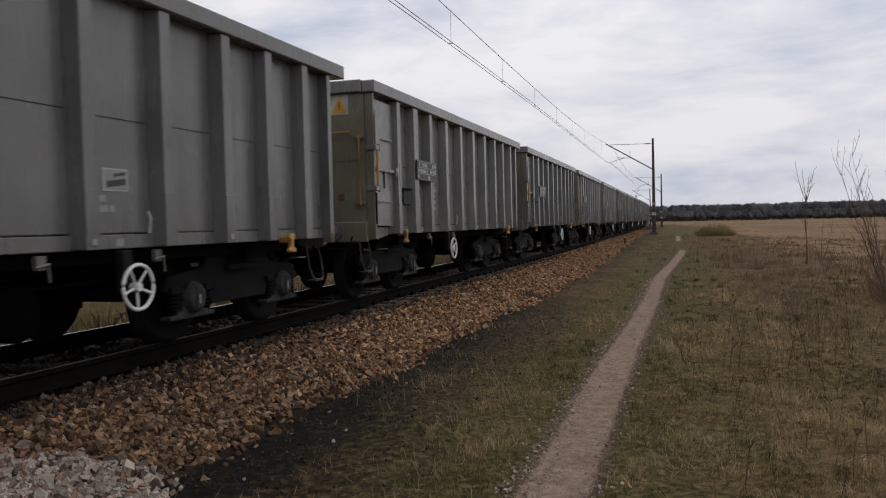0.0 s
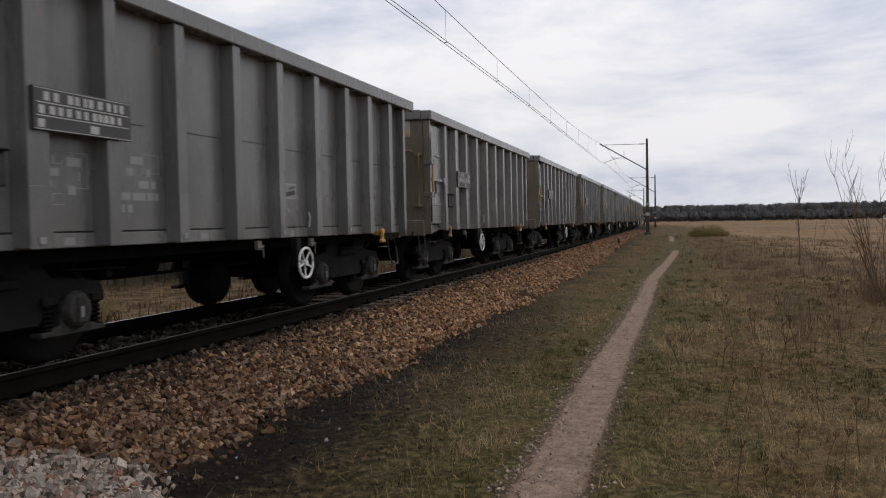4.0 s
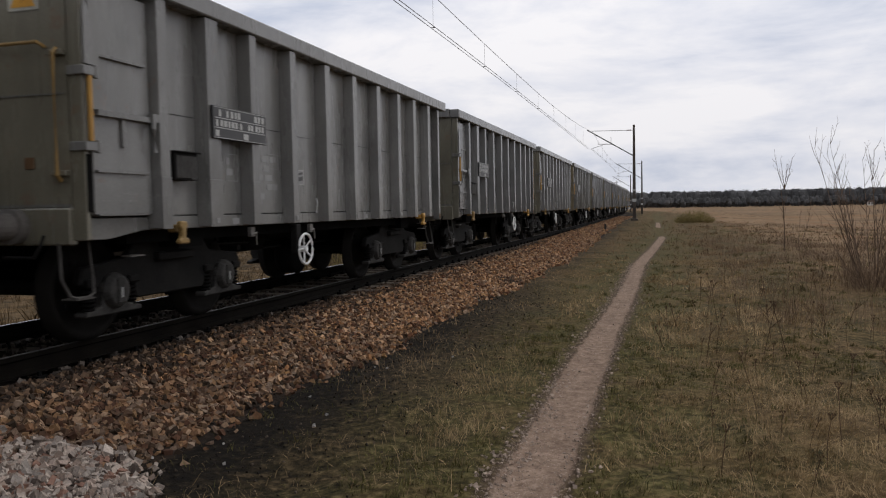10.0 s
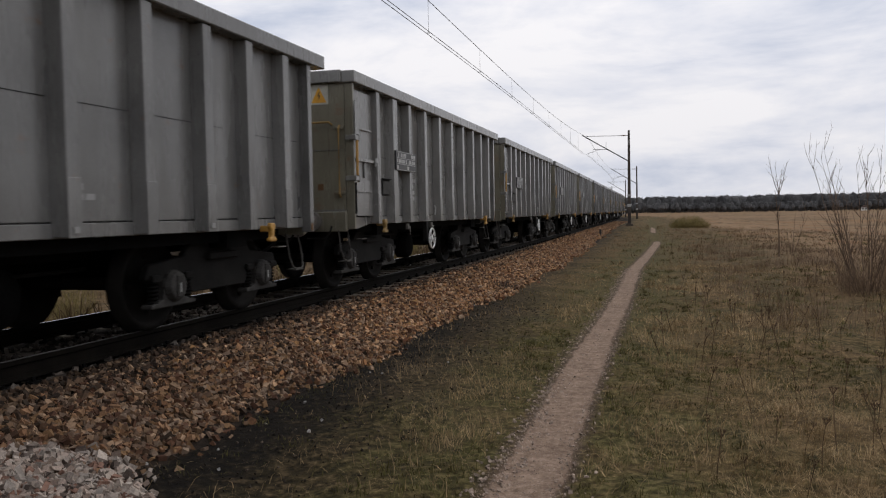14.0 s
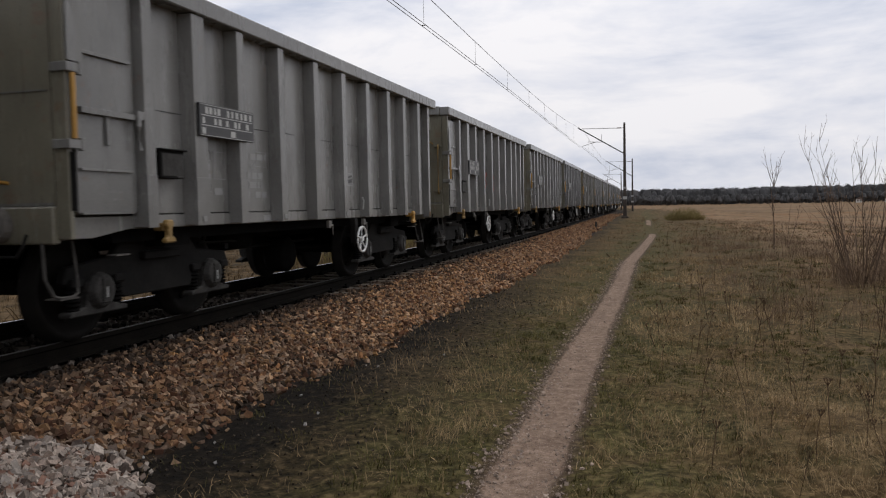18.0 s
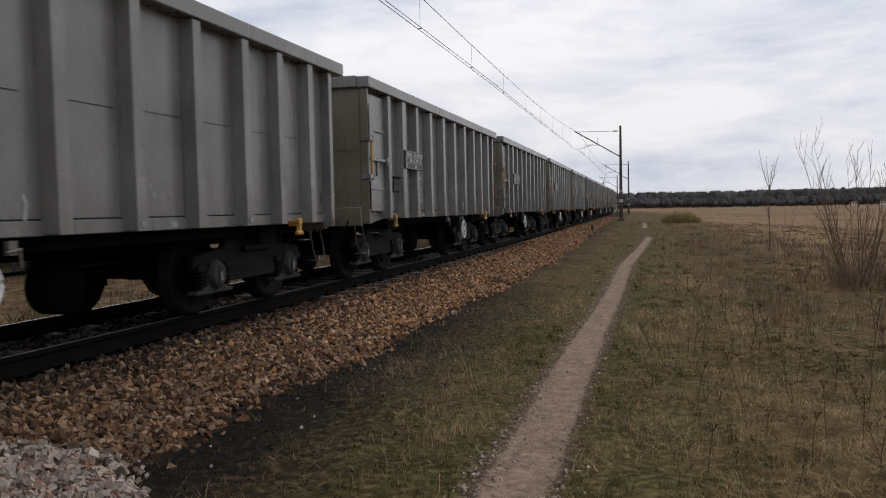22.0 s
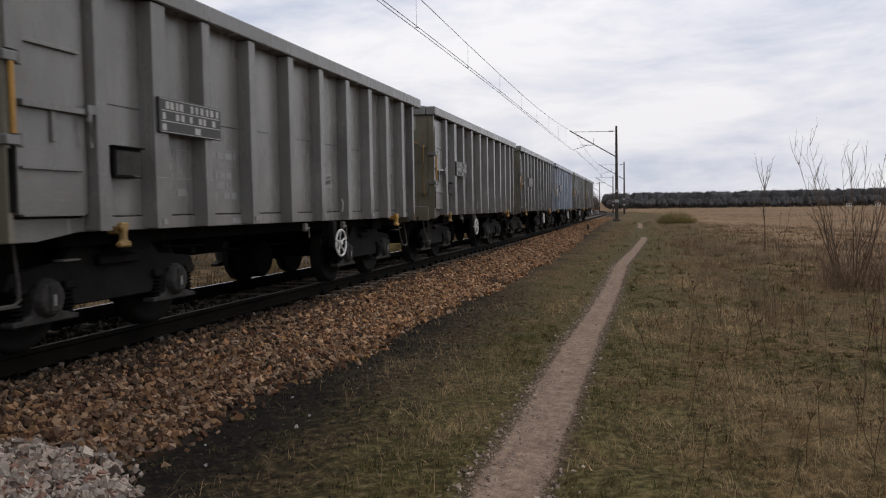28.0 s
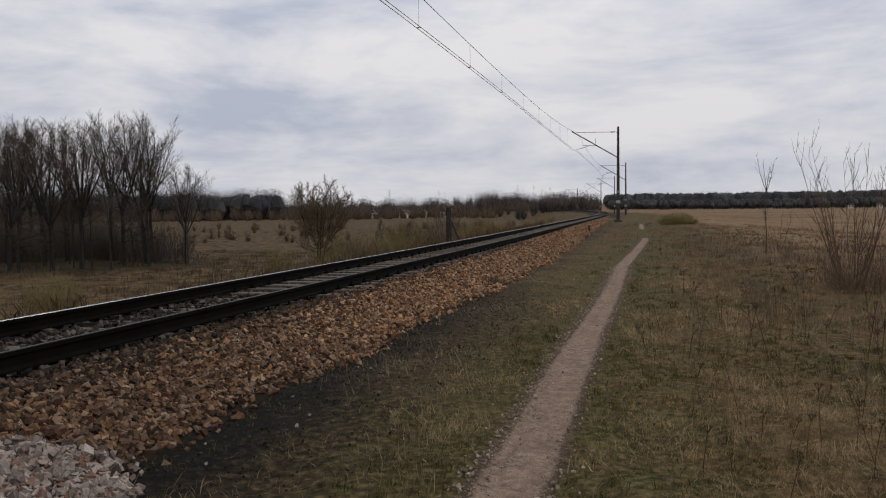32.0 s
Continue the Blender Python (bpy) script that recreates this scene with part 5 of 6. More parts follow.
def grow(rng, start, way, length, radius, depth, segs, spread=0.55, lift=0.12, kids=(2, 4), shrink=(0.58, 0.78), bits=4, min_r=0.006):
    """A limb that bends as it goes and throws out smaller limbs."""
    p, d, r = Vector(start), Vector(way).normalized(), radius
    side = []
    for i in range(bits):
        d = (d + Vector((rng.uniform(-1, 1), rng.uniform(-1, 1), rng.uniform(-1, 1))) * 0.13 + Vector((0, 0, lift * 0.5))).normalized()
        q = p + d * (length / bits)
        r2 = max(min_r, radius * (1 - 0.62 * (i + 1) / bits))
        segs.append((p, q, r, r2))
        side.append((q, d.copy(), r2, i))
        p, r = q, r2
    if depth <= 0:
        return
    for q, dd, rr, i in side:
        if i < 1 and depth > 2:
            continue
        for _ in range(rng.randint(*kids)):
            ax = dd.orthogonal().normalized()
            ax.rotate(Matrix.Rotation(rng.uniform(0, 2 * math.pi), 3, dd))
            nd = (dd + ax * rng.uniform(spread * 0.6, spread * 1.5) + Vector((0, 0, lift))).normalized()
            grow(rng, q, nd, length * rng.uniform(*shrink) * (0.75 if i < bits - 1 else 1), max(min_r, rr * 0.62), depth - 1, segs, spread, lift, (1, 3), shrink, max(2, bits - 1), min_r)


def limb(rng, p, d, length, r, depth, segs, min_r, up):
    """A main limb: it climbs, sheds side branches all along, and these shed twigs."""
    n = min(max(4 if depth else 3, int(length / (0.5 if depth > 1 else 0.3))), 9)
    for i in range(n):
        d = (d + Vector((rng.uniform(-1, 1), rng.uniform(-1, 1), rng.uniform(-1, 1))) * 0.10 + Vector((0, 0, up * 0.35))).normalized()
        q = p + d * (length / n)
        r2 = max(min_r, r * (1 - 0.75 / n))
        segs.append((p, q, r, r2))
        p, r = q, r2
        if depth > 0 and (i > 0 or depth < 3):
            for _ in range(2 if depth < 3 else 1):
                if rng.random() < 0.86:
                    ax = d.orthogonal().normalized()
                    ax.rotate(Matrix.Rotation(rng.uniform(0, 2 * math.pi), 3, d))
                    nd = (d + ax * rng.uniform(0.5, 1.05)).normalized()
                    limb(rng, q, nd, length * rng.uniform(0.36, 0.56) * (1.15 - 0.5 * i / n), max(min_r, r * 0.5), depth - 1, segs, min_r, up)


def tree_parts(seed, height, stems=1, trunk=0.16, clear=0.32, spread=0.4, up=0.25, depth=3, min_r=0.006, limbs=7):
    """Sticks of a bare tree: trunk, then a fan of rising limbs with branches and twigs."""
    rng = random.Random(seed)
    trunk_s, crown = [], []
    for k in range(stems):
        p = Vector((rng.uniform(-0.3, 0.3) * (stems > 1), rng.uniform(-0.3, 0.3) * (stems > 1), -0.3))
        d = Vector((rng.uniform(-0.1, 0.1) * stems, rng.uniform(-0.1, 0.1) * stems, 1)).normalized()
        n, r = 12, trunk
        for i in range(n):
            d = (d + Vector((rng.uniform(-0.06, 0.06), rng.uniform(-0.06, 0.06), 0.04))).normalized()
            q = p + d * height * 0.86 / n
            r2 = max(0.02, trunk * (1 - 0.9 * (i + 1) / n))
            trunk_s.append((p, q, r, r2))
            h = (i + 1) / n
            if h > clear:
                for _ in range(max(1, round(limbs / (n * (1 - clear)) + rng.uniform(-0.4, 0.4)))):
                    a = rng.uniform(0, 2 * math.pi)
                    nd = Vector((math.cos(a) * spread * (1.5 - h), math.sin(a) * spread * (1.5 - h), 0.8))
                    limb(rng, q, nd.normalized(), height * (0.12 + 0.42 * (1 - h)) * rng.uniform(0.8, 1.1), max(0.018, r2 * 0.6), depth, crown, min_r, up)
            p, r = q, r2
    return trunk_s, crown


def mass_mesh(name, segs, material):
    ob = mass(name, *stick_mesh(segs), material)
    me = ob.data
    bpy.data.objects.remove(ob)
    return me


def plant(name, trunk_me, crown_me, label, category, group, m, limbs="crown"):
    t = thing(name, label, category, group, m=m)
    if trunk_me:
        part("trunk", trunk_me, None, t)
    part(limbs, crown_me, None, t)
    return t


def ground_pose(x, y, turn=0.0, sink=0.0):
    return pose(x, y, float(land(np.float64(x), np.float64(y))) - sink, 0, 0, turn)


def vase_tree(seed, h, spread=0.45, trunk=0.22, fork=0.34, leaders=5, low=2, fine=0.0055, stems=1):
    """A bare broad tree: the trunk parts into rising leaders, these into branches, side branches and fine twigs."""
    g = random.Random(seed)
    wood, twigs = [], []

    def shoot(p, d, length, r0, r1, bits, bend, up, out):
        pts = []
        for i in range(bits):
            d = (d + Vector((g.uniform(-1, 1), g.uniform(-1, 1), g.uniform(-1, 1))) * bend + Vector((0, 0, up))).normalized()
            q = p + d * (length / bits)
            a, b = r0 + (r1 - r0) * i / bits, r0 + (r1 - r0) * (i + 1) / bits
            out.append((p, q, a, b))
            pts.append((q, d.copy(), b))
            p = q
        return pts

    def aside(d, lo, hi):
        ax = d.orthogonal().normalized()
        ax.rotate(Matrix.Rotation(g.uniform(0, 2 * math.pi), 3, d))
        return (d + ax * g.uniform(lo, hi)).normalized()

    def branch(p, d, length, r):
        pts = shoot(p, d, length, r, fine * 2, 6, 0.10, 0.055, wood if r > 0.03 else twigs)
        for q, dd, rr in pts:
            for _ in range(2):
                sub = shoot(q, aside(dd, 0.45, 0.9), length * g.uniform(0.25, 0.48), max(fine * 1.8, rr * 0.5), fine * 1.2, 4, 0.10, 0.06, twigs)
                for q2, d2, _r in sub:
                    for _ in range(2):
                        shoot(q2, aside(d2, 0.35, 0.85), length * g.uniform(0.10, 0.20), fine, fine * 0.6, 2, 0.12, 0.05, twigs)

    for k in range(stems):
        turn = g.uniform(0, 6.28) + 6.28 * k / stems
        tilt = 0.0 if stems == 1 else 0.22
        start = Vector((0.3 * math.cos(turn), 0.3 * math.sin(turn), -0.3)) if stems > 1 else Vector((0, 0, -0.3))
        pts = shoot(start, Vector((tilt * math.cos(turn), tilt * math.sin(turn), 1)).normalized(), h * fork, trunk, trunk * 0.72, 6, 0.035, 0.05, wood)
        for q, dd, rr in g.sample(pts[2:], min(low, 4)):
            a = g.uniform(0, 6.28)
            branch(q, Vector((math.cos(a), math.sin(a), 0.25)).normalized(), h * g.uniform(0.20, 0.30), 0.045)
        top, way, rad = pts[-1]
        for j in range(leaders):
            a = 6.28 * (j + g.uniform(-0.25, 0.25)) / leaders
            lean = spread * (0.15 if j == 0 else g.uniform(0.45, 1.0))
            d = Vector((math.cos(a) * lean + way.x, math.sin(a) * lean + way.y, 1)).normalized()
            main = shoot(top, d, h * (1 - fork) * g.uniform(0.78, 0.92), rad * 0.62, 0.018, 9, 0.06, 0.05, wood)
            for i, (q, dd, rr) in enumerate(main):
                if i > 0:
                    branch(q, aside(dd, 0.5, 0.95), h * (1 - fork) * g.uniform(0.22, 0.34) * (1.15 - 0.07 * i), max(0.014, rr * 0.5))
    return wood, twigs


# bare trees of the grove across the track
grove = []
for i in range(5):
    a, b = vase_tree(40 + i, 14.0, 0.44 + 0.10 * (i % 3), 0.22 + 0.03 * (i % 3), (0.36, 0.46, 0.32, 0.42, 0.38)[i], 6, 3, 0.0052)
    grove.append((mass_mesh("trunk", a, BARK), mass_mesh("crown", b, TWIG)))
GROVE_AT = [(-50.6, 53.4, 0.84), (-57.2, 66.5, 0.98), (-49.2, 55.5, 0.86), (-62.2, 66.0, 0.98), (-47.2, 56.6, 0.88), (-46.4, 61.0, 0.95), (-52.2, 67.0, 1.02), (-46.6, 64.3, 0.98), (-42.0, 63.8, 0.66), (-64.0, 69.3, 1.03), (-54.5, 60.5, 0.94), (-56.5, 57.0, 0.91), (-43.6, 66.5, 0.62), (-60.0, 62.0, 0.96), (-50.0, 60.0, 0.92), (-48.5, 68.0, 1.0), (-66.5, 63.0, 0.98), (-53.0, 55.0, 0.86), (-44.6, 62.0, 0.86)]
for i, (x, y, k) in enumerate(GROVE_AT):
    tm, cm = grove[i % 5]
    t = plant("bare_tree", tm, cm, "tall bare dark tree in a grove beyond the railway", "tree", "trees of the grove", ground_pose(x, y, 57 * i) @ Matrix.Scale(k, 4))
thin = []
for i in range(3):
    a, b = vase_tree(60 + i, 9.0, 0.22, 0.09, 0.45, 3, 0)
    thin.append((mass_mesh("trunk", a, BARK), mass_mesh("crown", b, TWIG)))
g = random.Random(64)
for i in range(24):
    x, y = g.uniform(-66, -43), g.uniform(57, 72)
    tm, cm = thin[i % 3]
    plant("young_tree", tm, cm, "slender bare young tree between older trunks", "tree", "young trees of the grove", ground_pose(x, y, 41 * i) @ Matrix.Scale(g.uniform(0.55, 0.95), 4))
# undergrowth between the trunks, the round willow, brush along the bank
a, b = vase_tree(70, 7.8, 0.95, 0.09, 0.20, 7, 3, 0.0058, 3)
plant("willow_tree", mass_mesh("trunk", a, BARK), mass_mesh("crown", b, TWIG_TAN), "round bare willow with several stems and drooping low limbs", "tree", "", ground_pose(-31.0, 68.4, 30))


def brush_segs(seed, height, radius, stems, twigs=3, r=0.012, lean=0.35):
    rng = random.Random(seed)
    segs = []
    for _ in range(stems):
        a, q = rng.uniform(0, 2 * math.pi), radius * 0.55 * math.sqrt(rng.random())
        d = Vector((math.cos(a) * lean * rng.uniform(0.1, 1), math.sin(a) * lean * rng.uniform(0.1, 1), 1))
        grow(rng, (q * math.cos(a), q * math.sin(a), -0.1), d, height * rng.uniform(0.5, 1.0), r, 1, segs, 0.45, 0.22, (0, twigs), (0.25, 0.5), 5, 0.004)
    return segs


brush = [mass_mesh("crown", brush_segs(90 + i, 2.6 + 0.4 * (i % 3), 2.5, 120, 4, 0.010, 0.6), OLIVE_TWIG if i < 3 else TWIG_TAN) for i in range(4)]
brush_dark = [mass_mesh("crown", brush_segs(95 + i, 2.4, 2.2, 90, 3, 0.012, 0.6), TWIG) for i in range(2)]
rng = random.Random(7)
for i in range(46):
    f = i / 46
    y = 50 + 150 * f ** 1.4
    x = -13.5 - 13 * f - rng.uniform(0, 13 + 14 * f)
    k = rng.uniform(0.75, 1.2) * (0.80 - 0.25 * f)
    me = brush_dark[i % 2] if rng.random() < 0.08 else brush[i % 4]
    plant("brush", None, me, "leafless tangled willow brush below the railway bank", "bush", "brush below the bank", ground_pose(x, y, rng.uniform(0, 360)) @ Matrix.Scale(k, 4), "crown")
for i in range(46):
    y = rng.uniform(64, 88)
    x = -y * rng.uniform(0.66, 1.05)
    plant("brush", None, brush_dark[i % 2], "dark leafless undergrowth among tall trees", "bush", "undergrowth of the grove", ground_pose(x, y, rng.uniform(0, 360)) @ Matrix.Scale(rng.uniform(0.9, 1.8), 4), "crown")
for i, (x, y, h) in enumerate([(-22.0, 60.0, 4.2), (-24.0, 74.0, 4.2), (-18.6, 66.0, 5.0), (-31.0, 66.0, 3.6), (-17.8, 66.5, 4.8)]):
    a, b = tree_parts(120 + i, h, 1, 0.05, 0.3, 0.35, 0.3, 2, 0.007, 8)
    plant("birch_sapling", mass_mesh("trunk", a, BIRCH), mass_mesh("crown", b, TWIG_TAN), "slender pale-stemmed bare birch", "tree", "birches below the bank", ground_pose(x, y, 70 * i))
# saplings and the large shrub beside the path
def upswept(g, segs, foot, way, h, r, side=7, reach=0.24, low=0.35, curve=0.05):
    """A slender stem that bends upwards, with side twigs that bend up in turn."""
    p, d = Vector(foot), Vector(way).normalized()
    bits = 10
    for i in range(bits):
        d = (d + Vector((g.uniform(-1, 1), g.uniform(-1, 1), 0)) * 0.06 + Vector((0, 0, curve))).normalized()
        q = p + d * h / bits
        segs.append((p, q, r * (1 - 0.8 * i / bits), r * (1 - 0.8 * (i + 1) / bits)))
        p = q
        if (i + 1) / bits > low:
            for _ in range(g.choice((0, 1, 1, 2)) if side < 7 else g.choice((1, 1, 2))):
                ax = d.orthogonal().normalized()
                ax.rotate(Matrix.Rotation(g.uniform(0, 2 * math.pi), 3, d))
                e, u = (d + ax * g.uniform(0.45, 0.9)).normalized(), q
                length = h * reach * g.uniform(0.4, 1.0) * (1.2 - 0.6 * i / bits)
                for k in range(4):
                    e = (e + Vector((g.uniform(-1, 1), g.uniform(-1, 1), 0)) * 0.08 + Vector((0, 0, 0.10))).normalized()
                    v = u + e * length / 4
                    segs.append((u, v, r * 0.42 * (1 - 0.18 * k), r * 0.42 * (1 - 0.18 * (k + 1))))
                    if g.random() < 0.35:
                        w = (e + Vector((g.uniform(-0.7, 0.7), g.uniform(-0.7, 0.7), 0.2))).normalized()
                        segs.append((v, v + w * length * 0.22, r * 0.2, r * 0.12))
                    u = v


g = random.Random(222)
segs = []
upswept(g, segs, (0, 0, -0.1), (0.0, 0, 1), 2.3, 0.030, 3, 0.22, 0.35)
for w, h in (((-0.38, 0.1, 1), 1.25), ((-0.10, -0.1, 1), 0.95), ((0.34, 0, 1), 1.05), ((0.12, 0.2, 1), 0.8)):
    upswept(g, segs, (0.0, 0.0, 2.05), w, h, 0.015, 5, 0.32, 0.2)
plant("sapling", None, mass_mesh("crown", segs, SHRUB), "thin leafless sapling forking into upswept twigs", "bush", "saplings by the path", ground_pose(3.2, 28.5), "crown")
segs = []
for w, h in (((0.30, 0, 1), 1.9), ((0.14, 0.1, 1), 1.5), ((-0.2, 0.1, 1), 0.9)):
    upswept(g, segs, (0, 0, -0.1), w, h, 0.013, 5, 0.25, 0.3)
plant("sapling", None, mass_mesh("crown", segs, SHRUB), "low leafless sapling with leaning stems", "bush", "saplings by the path", ground_pose(3.65, 28.9), "crown")
for x, y, tall_stems, short_stems, h0, h1, out, said in ((3.42, 16.8, 16, 20, 2.0, 3.0, 0.55, "large leafless shrub of many slender rising stems"), (4.35, 17.6, 7, 12, 1.5, 2.4, 0.6, "leafless twiggy shrub at the meadow's edge")):
    segs = []
    for k in range(tall_stems + short_stems):
        a, q = g.uniform(0, 6.28), g.uniform(0.03, 0.30)
        short = k >= tall_stems
        lean = out * g.uniform(0.1, 1.0) * (1.7 if short else 1)
        upswept(g, segs, (q * math.cos(a), q * math.sin(a), -0.1), (math.cos(a) * lean, math.sin(a) * lean, 1), g.uniform(0.9, 1.9) if short else g.uniform(h0, h1), 0.007 if short else 0.012, 5 if short else 7, 0.30, 0.25)
    plant("shrub", None, mass_mesh("crown", segs, SHRUB), said, "bush", "shrubs by the path", ground_pose(x, y), "crown")
segs = brush_segs(310, 0.65, 1.5, 150, 2, 0.0025, 0.6)
plant("low_thicket", None, mass_mesh("crown", segs, WEED_PALE), "low reddish-brown thicket of thin stems under a tall shrub", "bush", "", ground_pose(3.7, 16.3), "crown")
segs = brush_segs(311, 1.9, 1.6, 150, 3, 0.008, 0.5)
plant("brush", None, mass_mesh("crown", segs, OLIVE_TWIG), "greenish leafless bush on the field across the track", "bush", "brush below the bank", ground_pose(-26.3, 29.8), "crown")
segs = []
for k in range(900):
    a, q = g.uniform(0, 6.28), 1.5 * math.sqrt(g.random())
    foot = Vector((q * math.cos(a), q * math.sin(a), -0.1))
    rise = (1.15 - 0.38 * q * q) * g.uniform(0.6, 1.0) + 0.15
    knee = foot + Vector((math.cos(a) * 0.22 + g.uniform(-0.12, 0.12), math.sin(a) * 0.22 + g.uniform(-0.12, 0.12), rise * 0.6))
    segs.append((foot, knee, 0.008, 0.006))
    segs.append((knee, knee + Vector((g.uniform(-0.25, 0.25), g.uniform(-0.25, 0.25), rise * 0.4)), 0.006, 0.004))
me = mass_mesh("crown", segs, OLIVE_TWIG)
plant("low_bush", None, me, "low rounded olive-brown bush at the end of the path", "bush", "", ground_pose(1.0, 74.0), "crown")
me = mass_mesh("crown", brush_segs(301, 0.24, 0.42, 120, 3, 0.004, 0.9), TWIG)
plant("dark_tuft", None, me, "dark dead tuft growing at the foot of the ballast", "weed", "", ground_pose(-3.5, 16.4), "crown")


# ---- distance: woods, houses, posts ----
def woods(name, spots, material, label, seed, bits=110, tall=True, heart=0.0):
    """A far wood: each tree a tapering stem and a ragged crown of small clumps; heart: how much of the crown is too dense to see through."""
    rng = np.random.default_rng(seed)
    vs, fs, o = [], [], 0
    for x, y, h, w, conifer in spots:
        z = float(land(np.float64(x), np.float64(y)))
        n = bits
        u = rng.random(n)
        if conifer:
            hh, rad = 0.12 + 0.88 * u, w * 0.5 * (1 - u) + 0.15
        else:
            hh, rad = (0.15 if tall else 0.0) + (0.80 if tall else 0.85) * u ** 0.8, w * 0.5 * np.sqrt(np.clip(1 - ((u - 0.45) / 0.62) ** 2, 0.05, 1))
        a, q = rng.uniform(0, 2 * math.pi, n), np.sqrt(rng.random(n))
        c = np.stack([x + rad * q * np.cos(a), y + rad * q * np.sin(a), z + h * hh], -1)
        size = rng.uniform(0.3, 1.0, (n, 1, 1)) * ((0.012 * h + 0.08) if tall and h > 7 and heart == 0 else 0.010 * h + 0.07 if tall else 0.020 * h + 0.07)
        tri = c[:, None] + rng.normal(0, 1, (n, 3, 3)) * size * (0.85, 0.85, 0.85)
        if not conifer:
            half = n // 4
            root = np.stack([x + 0.2 * rad[:half] * np.cos(a[:half]), y + 0.2 * rad[:half] * np.sin(a[:half]), z + h * (0.30 if tall and h > 7 else 0.05) * hh[:half]], -1)
            wide = rng.normal(0, 1, (half, 3)) * (0.05 + 0.006 * h)
            tri[:half] = np.stack([root - wide, root + wide, c[:half] - np.array([0, 0, 0.06 * h])], 1)
        vs.append(tri.reshape(-1, 3))
        fs.append(np.arange(n * 3).reshape(n, 3) + o)
        o += n * 3
        if heart:
            turn = rng.uniform(0, 6.28) + np.arange(6) * 1.047
            wide, high = w * 0.42 * heart * rng.uniform(0.75, 1.15, 6), h * heart * (0.50 + rng.uniform(-0.12, 0.12, 6))
            low = np.stack([x + wide * np.cos(turn), y + wide * np.sin(turn), z + high], -1)
            top = np.stack([x + 0.62 * wide * np.cos(turn + 0.5), y + 0.62 * wide * np.sin(turn + 0.5), z + h * heart * rng.uniform(0.78, 0.92, 6)], -1)
            vs.append(np.concatenate([[(x, y, z + h * 0.10), (x, y, z + h * heart * rng.uniform(0.90, 0.98))], low, top]))
            ring6 = [(j, (j + 1) % 6) for j in range(6)]
            fs.append(np.array([(0, 2 + k, 2 + j) for j, k in ring6] + [(2 + j, 2 + k, 8 + j) for j, k in ring6] + [(2 + k, 8 + k, 8 + j) for j, k in ring6] + [(8 + j, 8 + k, 1) for j, k in ring6]) + o)
            o += 14
        if not tall:
            continue
        t = 0.10 + 0.010 * h
        vs.append(np.array([(x - t, y, z - 0.5), (x + t, y, z - 0.5), (x, y + t, z + h * 0.8)]))
        fs.append(np.array([[o, o + 1, o + 2]]))
        o += 3
    ob = mass(name, np.concatenate(vs), np.concatenate(fs), material)
    return tagged(ob, label, "woods", kind="stuff")


rr = np.random.default_rng(11)


def belt(count, a0, a1, r0, r1, h0, h1, conifers=0.0):
    """Tree spots between two bearings (degrees to the left of straight ahead) and two distances."""
    out = []
    for _ in range(count):
        a, r = math.radians(rr.uniform(a0, a1)), rr.uniform(r0, r1)
        h = rr.uniform(h0, h1)
        out.append((-r * math.sin(a), r * math.cos(a), h, h * rr.uniform(0.5, 0.9), rr.random() < conifers))
    return out


woods("far_woods", belt(640, 4.5, 50, 450, 560, 9, 13.0), WOOD_FAR, "grey-brown bare wood along the far edge of the valley", 1, 320)
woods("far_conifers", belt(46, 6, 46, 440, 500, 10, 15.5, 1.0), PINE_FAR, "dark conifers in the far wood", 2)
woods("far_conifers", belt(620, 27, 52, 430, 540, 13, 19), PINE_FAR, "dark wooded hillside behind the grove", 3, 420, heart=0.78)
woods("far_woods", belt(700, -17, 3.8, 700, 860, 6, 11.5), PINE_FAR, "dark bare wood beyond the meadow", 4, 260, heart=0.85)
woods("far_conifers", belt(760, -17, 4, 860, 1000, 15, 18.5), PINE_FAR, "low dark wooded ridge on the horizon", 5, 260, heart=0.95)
woods("valley_bushes", belt(120, 8, 46, 120, 225, 1.2, 2.6), WOOD_BROWN, "brown bushes scattered over the valley meadow", 6, 190, False)
woods("brown_thicket", belt(300, 8, 46, 385, 440, 4, 8), WOOD_BROWN, "reddish-brown thicket before the far wood", 8, 340, False)
woods("far_woods", belt(30, 5.5, 10.5, 300, 360, 5.5, 9.5), WOOD_FAR, "bare trees beside the bend of the line", 7, 420)


def house(x, y, w, d, h, turn, label):
    t = thing("house", label, "house", "far houses", m=ground_pose(x, y, turn))
    wall = part("wall", Solid().box(-w / 2, w / 2, -d / 2, d / 2, -1, h), HOUSE_WALL, t)
    roof = Solid().prism([(-w / 2 - 0.4, h), (w / 2 + 0.4, h), (0, h + w * 0.42)], "y", -d / 2 - 0.4, d / 2 + 0.4)
    rf = part("roof", roof, HOUSE_ROOF, t)
    part("chimney", Solid().box(w * 0.15, w * 0.15 + 0.7, -0.4, 0.4, h + w * 0.2, h + w * 0.5), HOUSE_ROOF, rf)
    for k in (-0.25, 0.25):
        part("window", Solid().box(w * k - 0.5, w * k + 0.5, -d / 2 - 0.03, -d / 2 + 0.02, h * 0.4, h * 0.4 + 1.3), PLATE_BLACK, wall)


def bearing(px_left_deg, r):
    a = math.radians(px_left_deg)
    return -r * math.sin(a), r * math.cos(a)


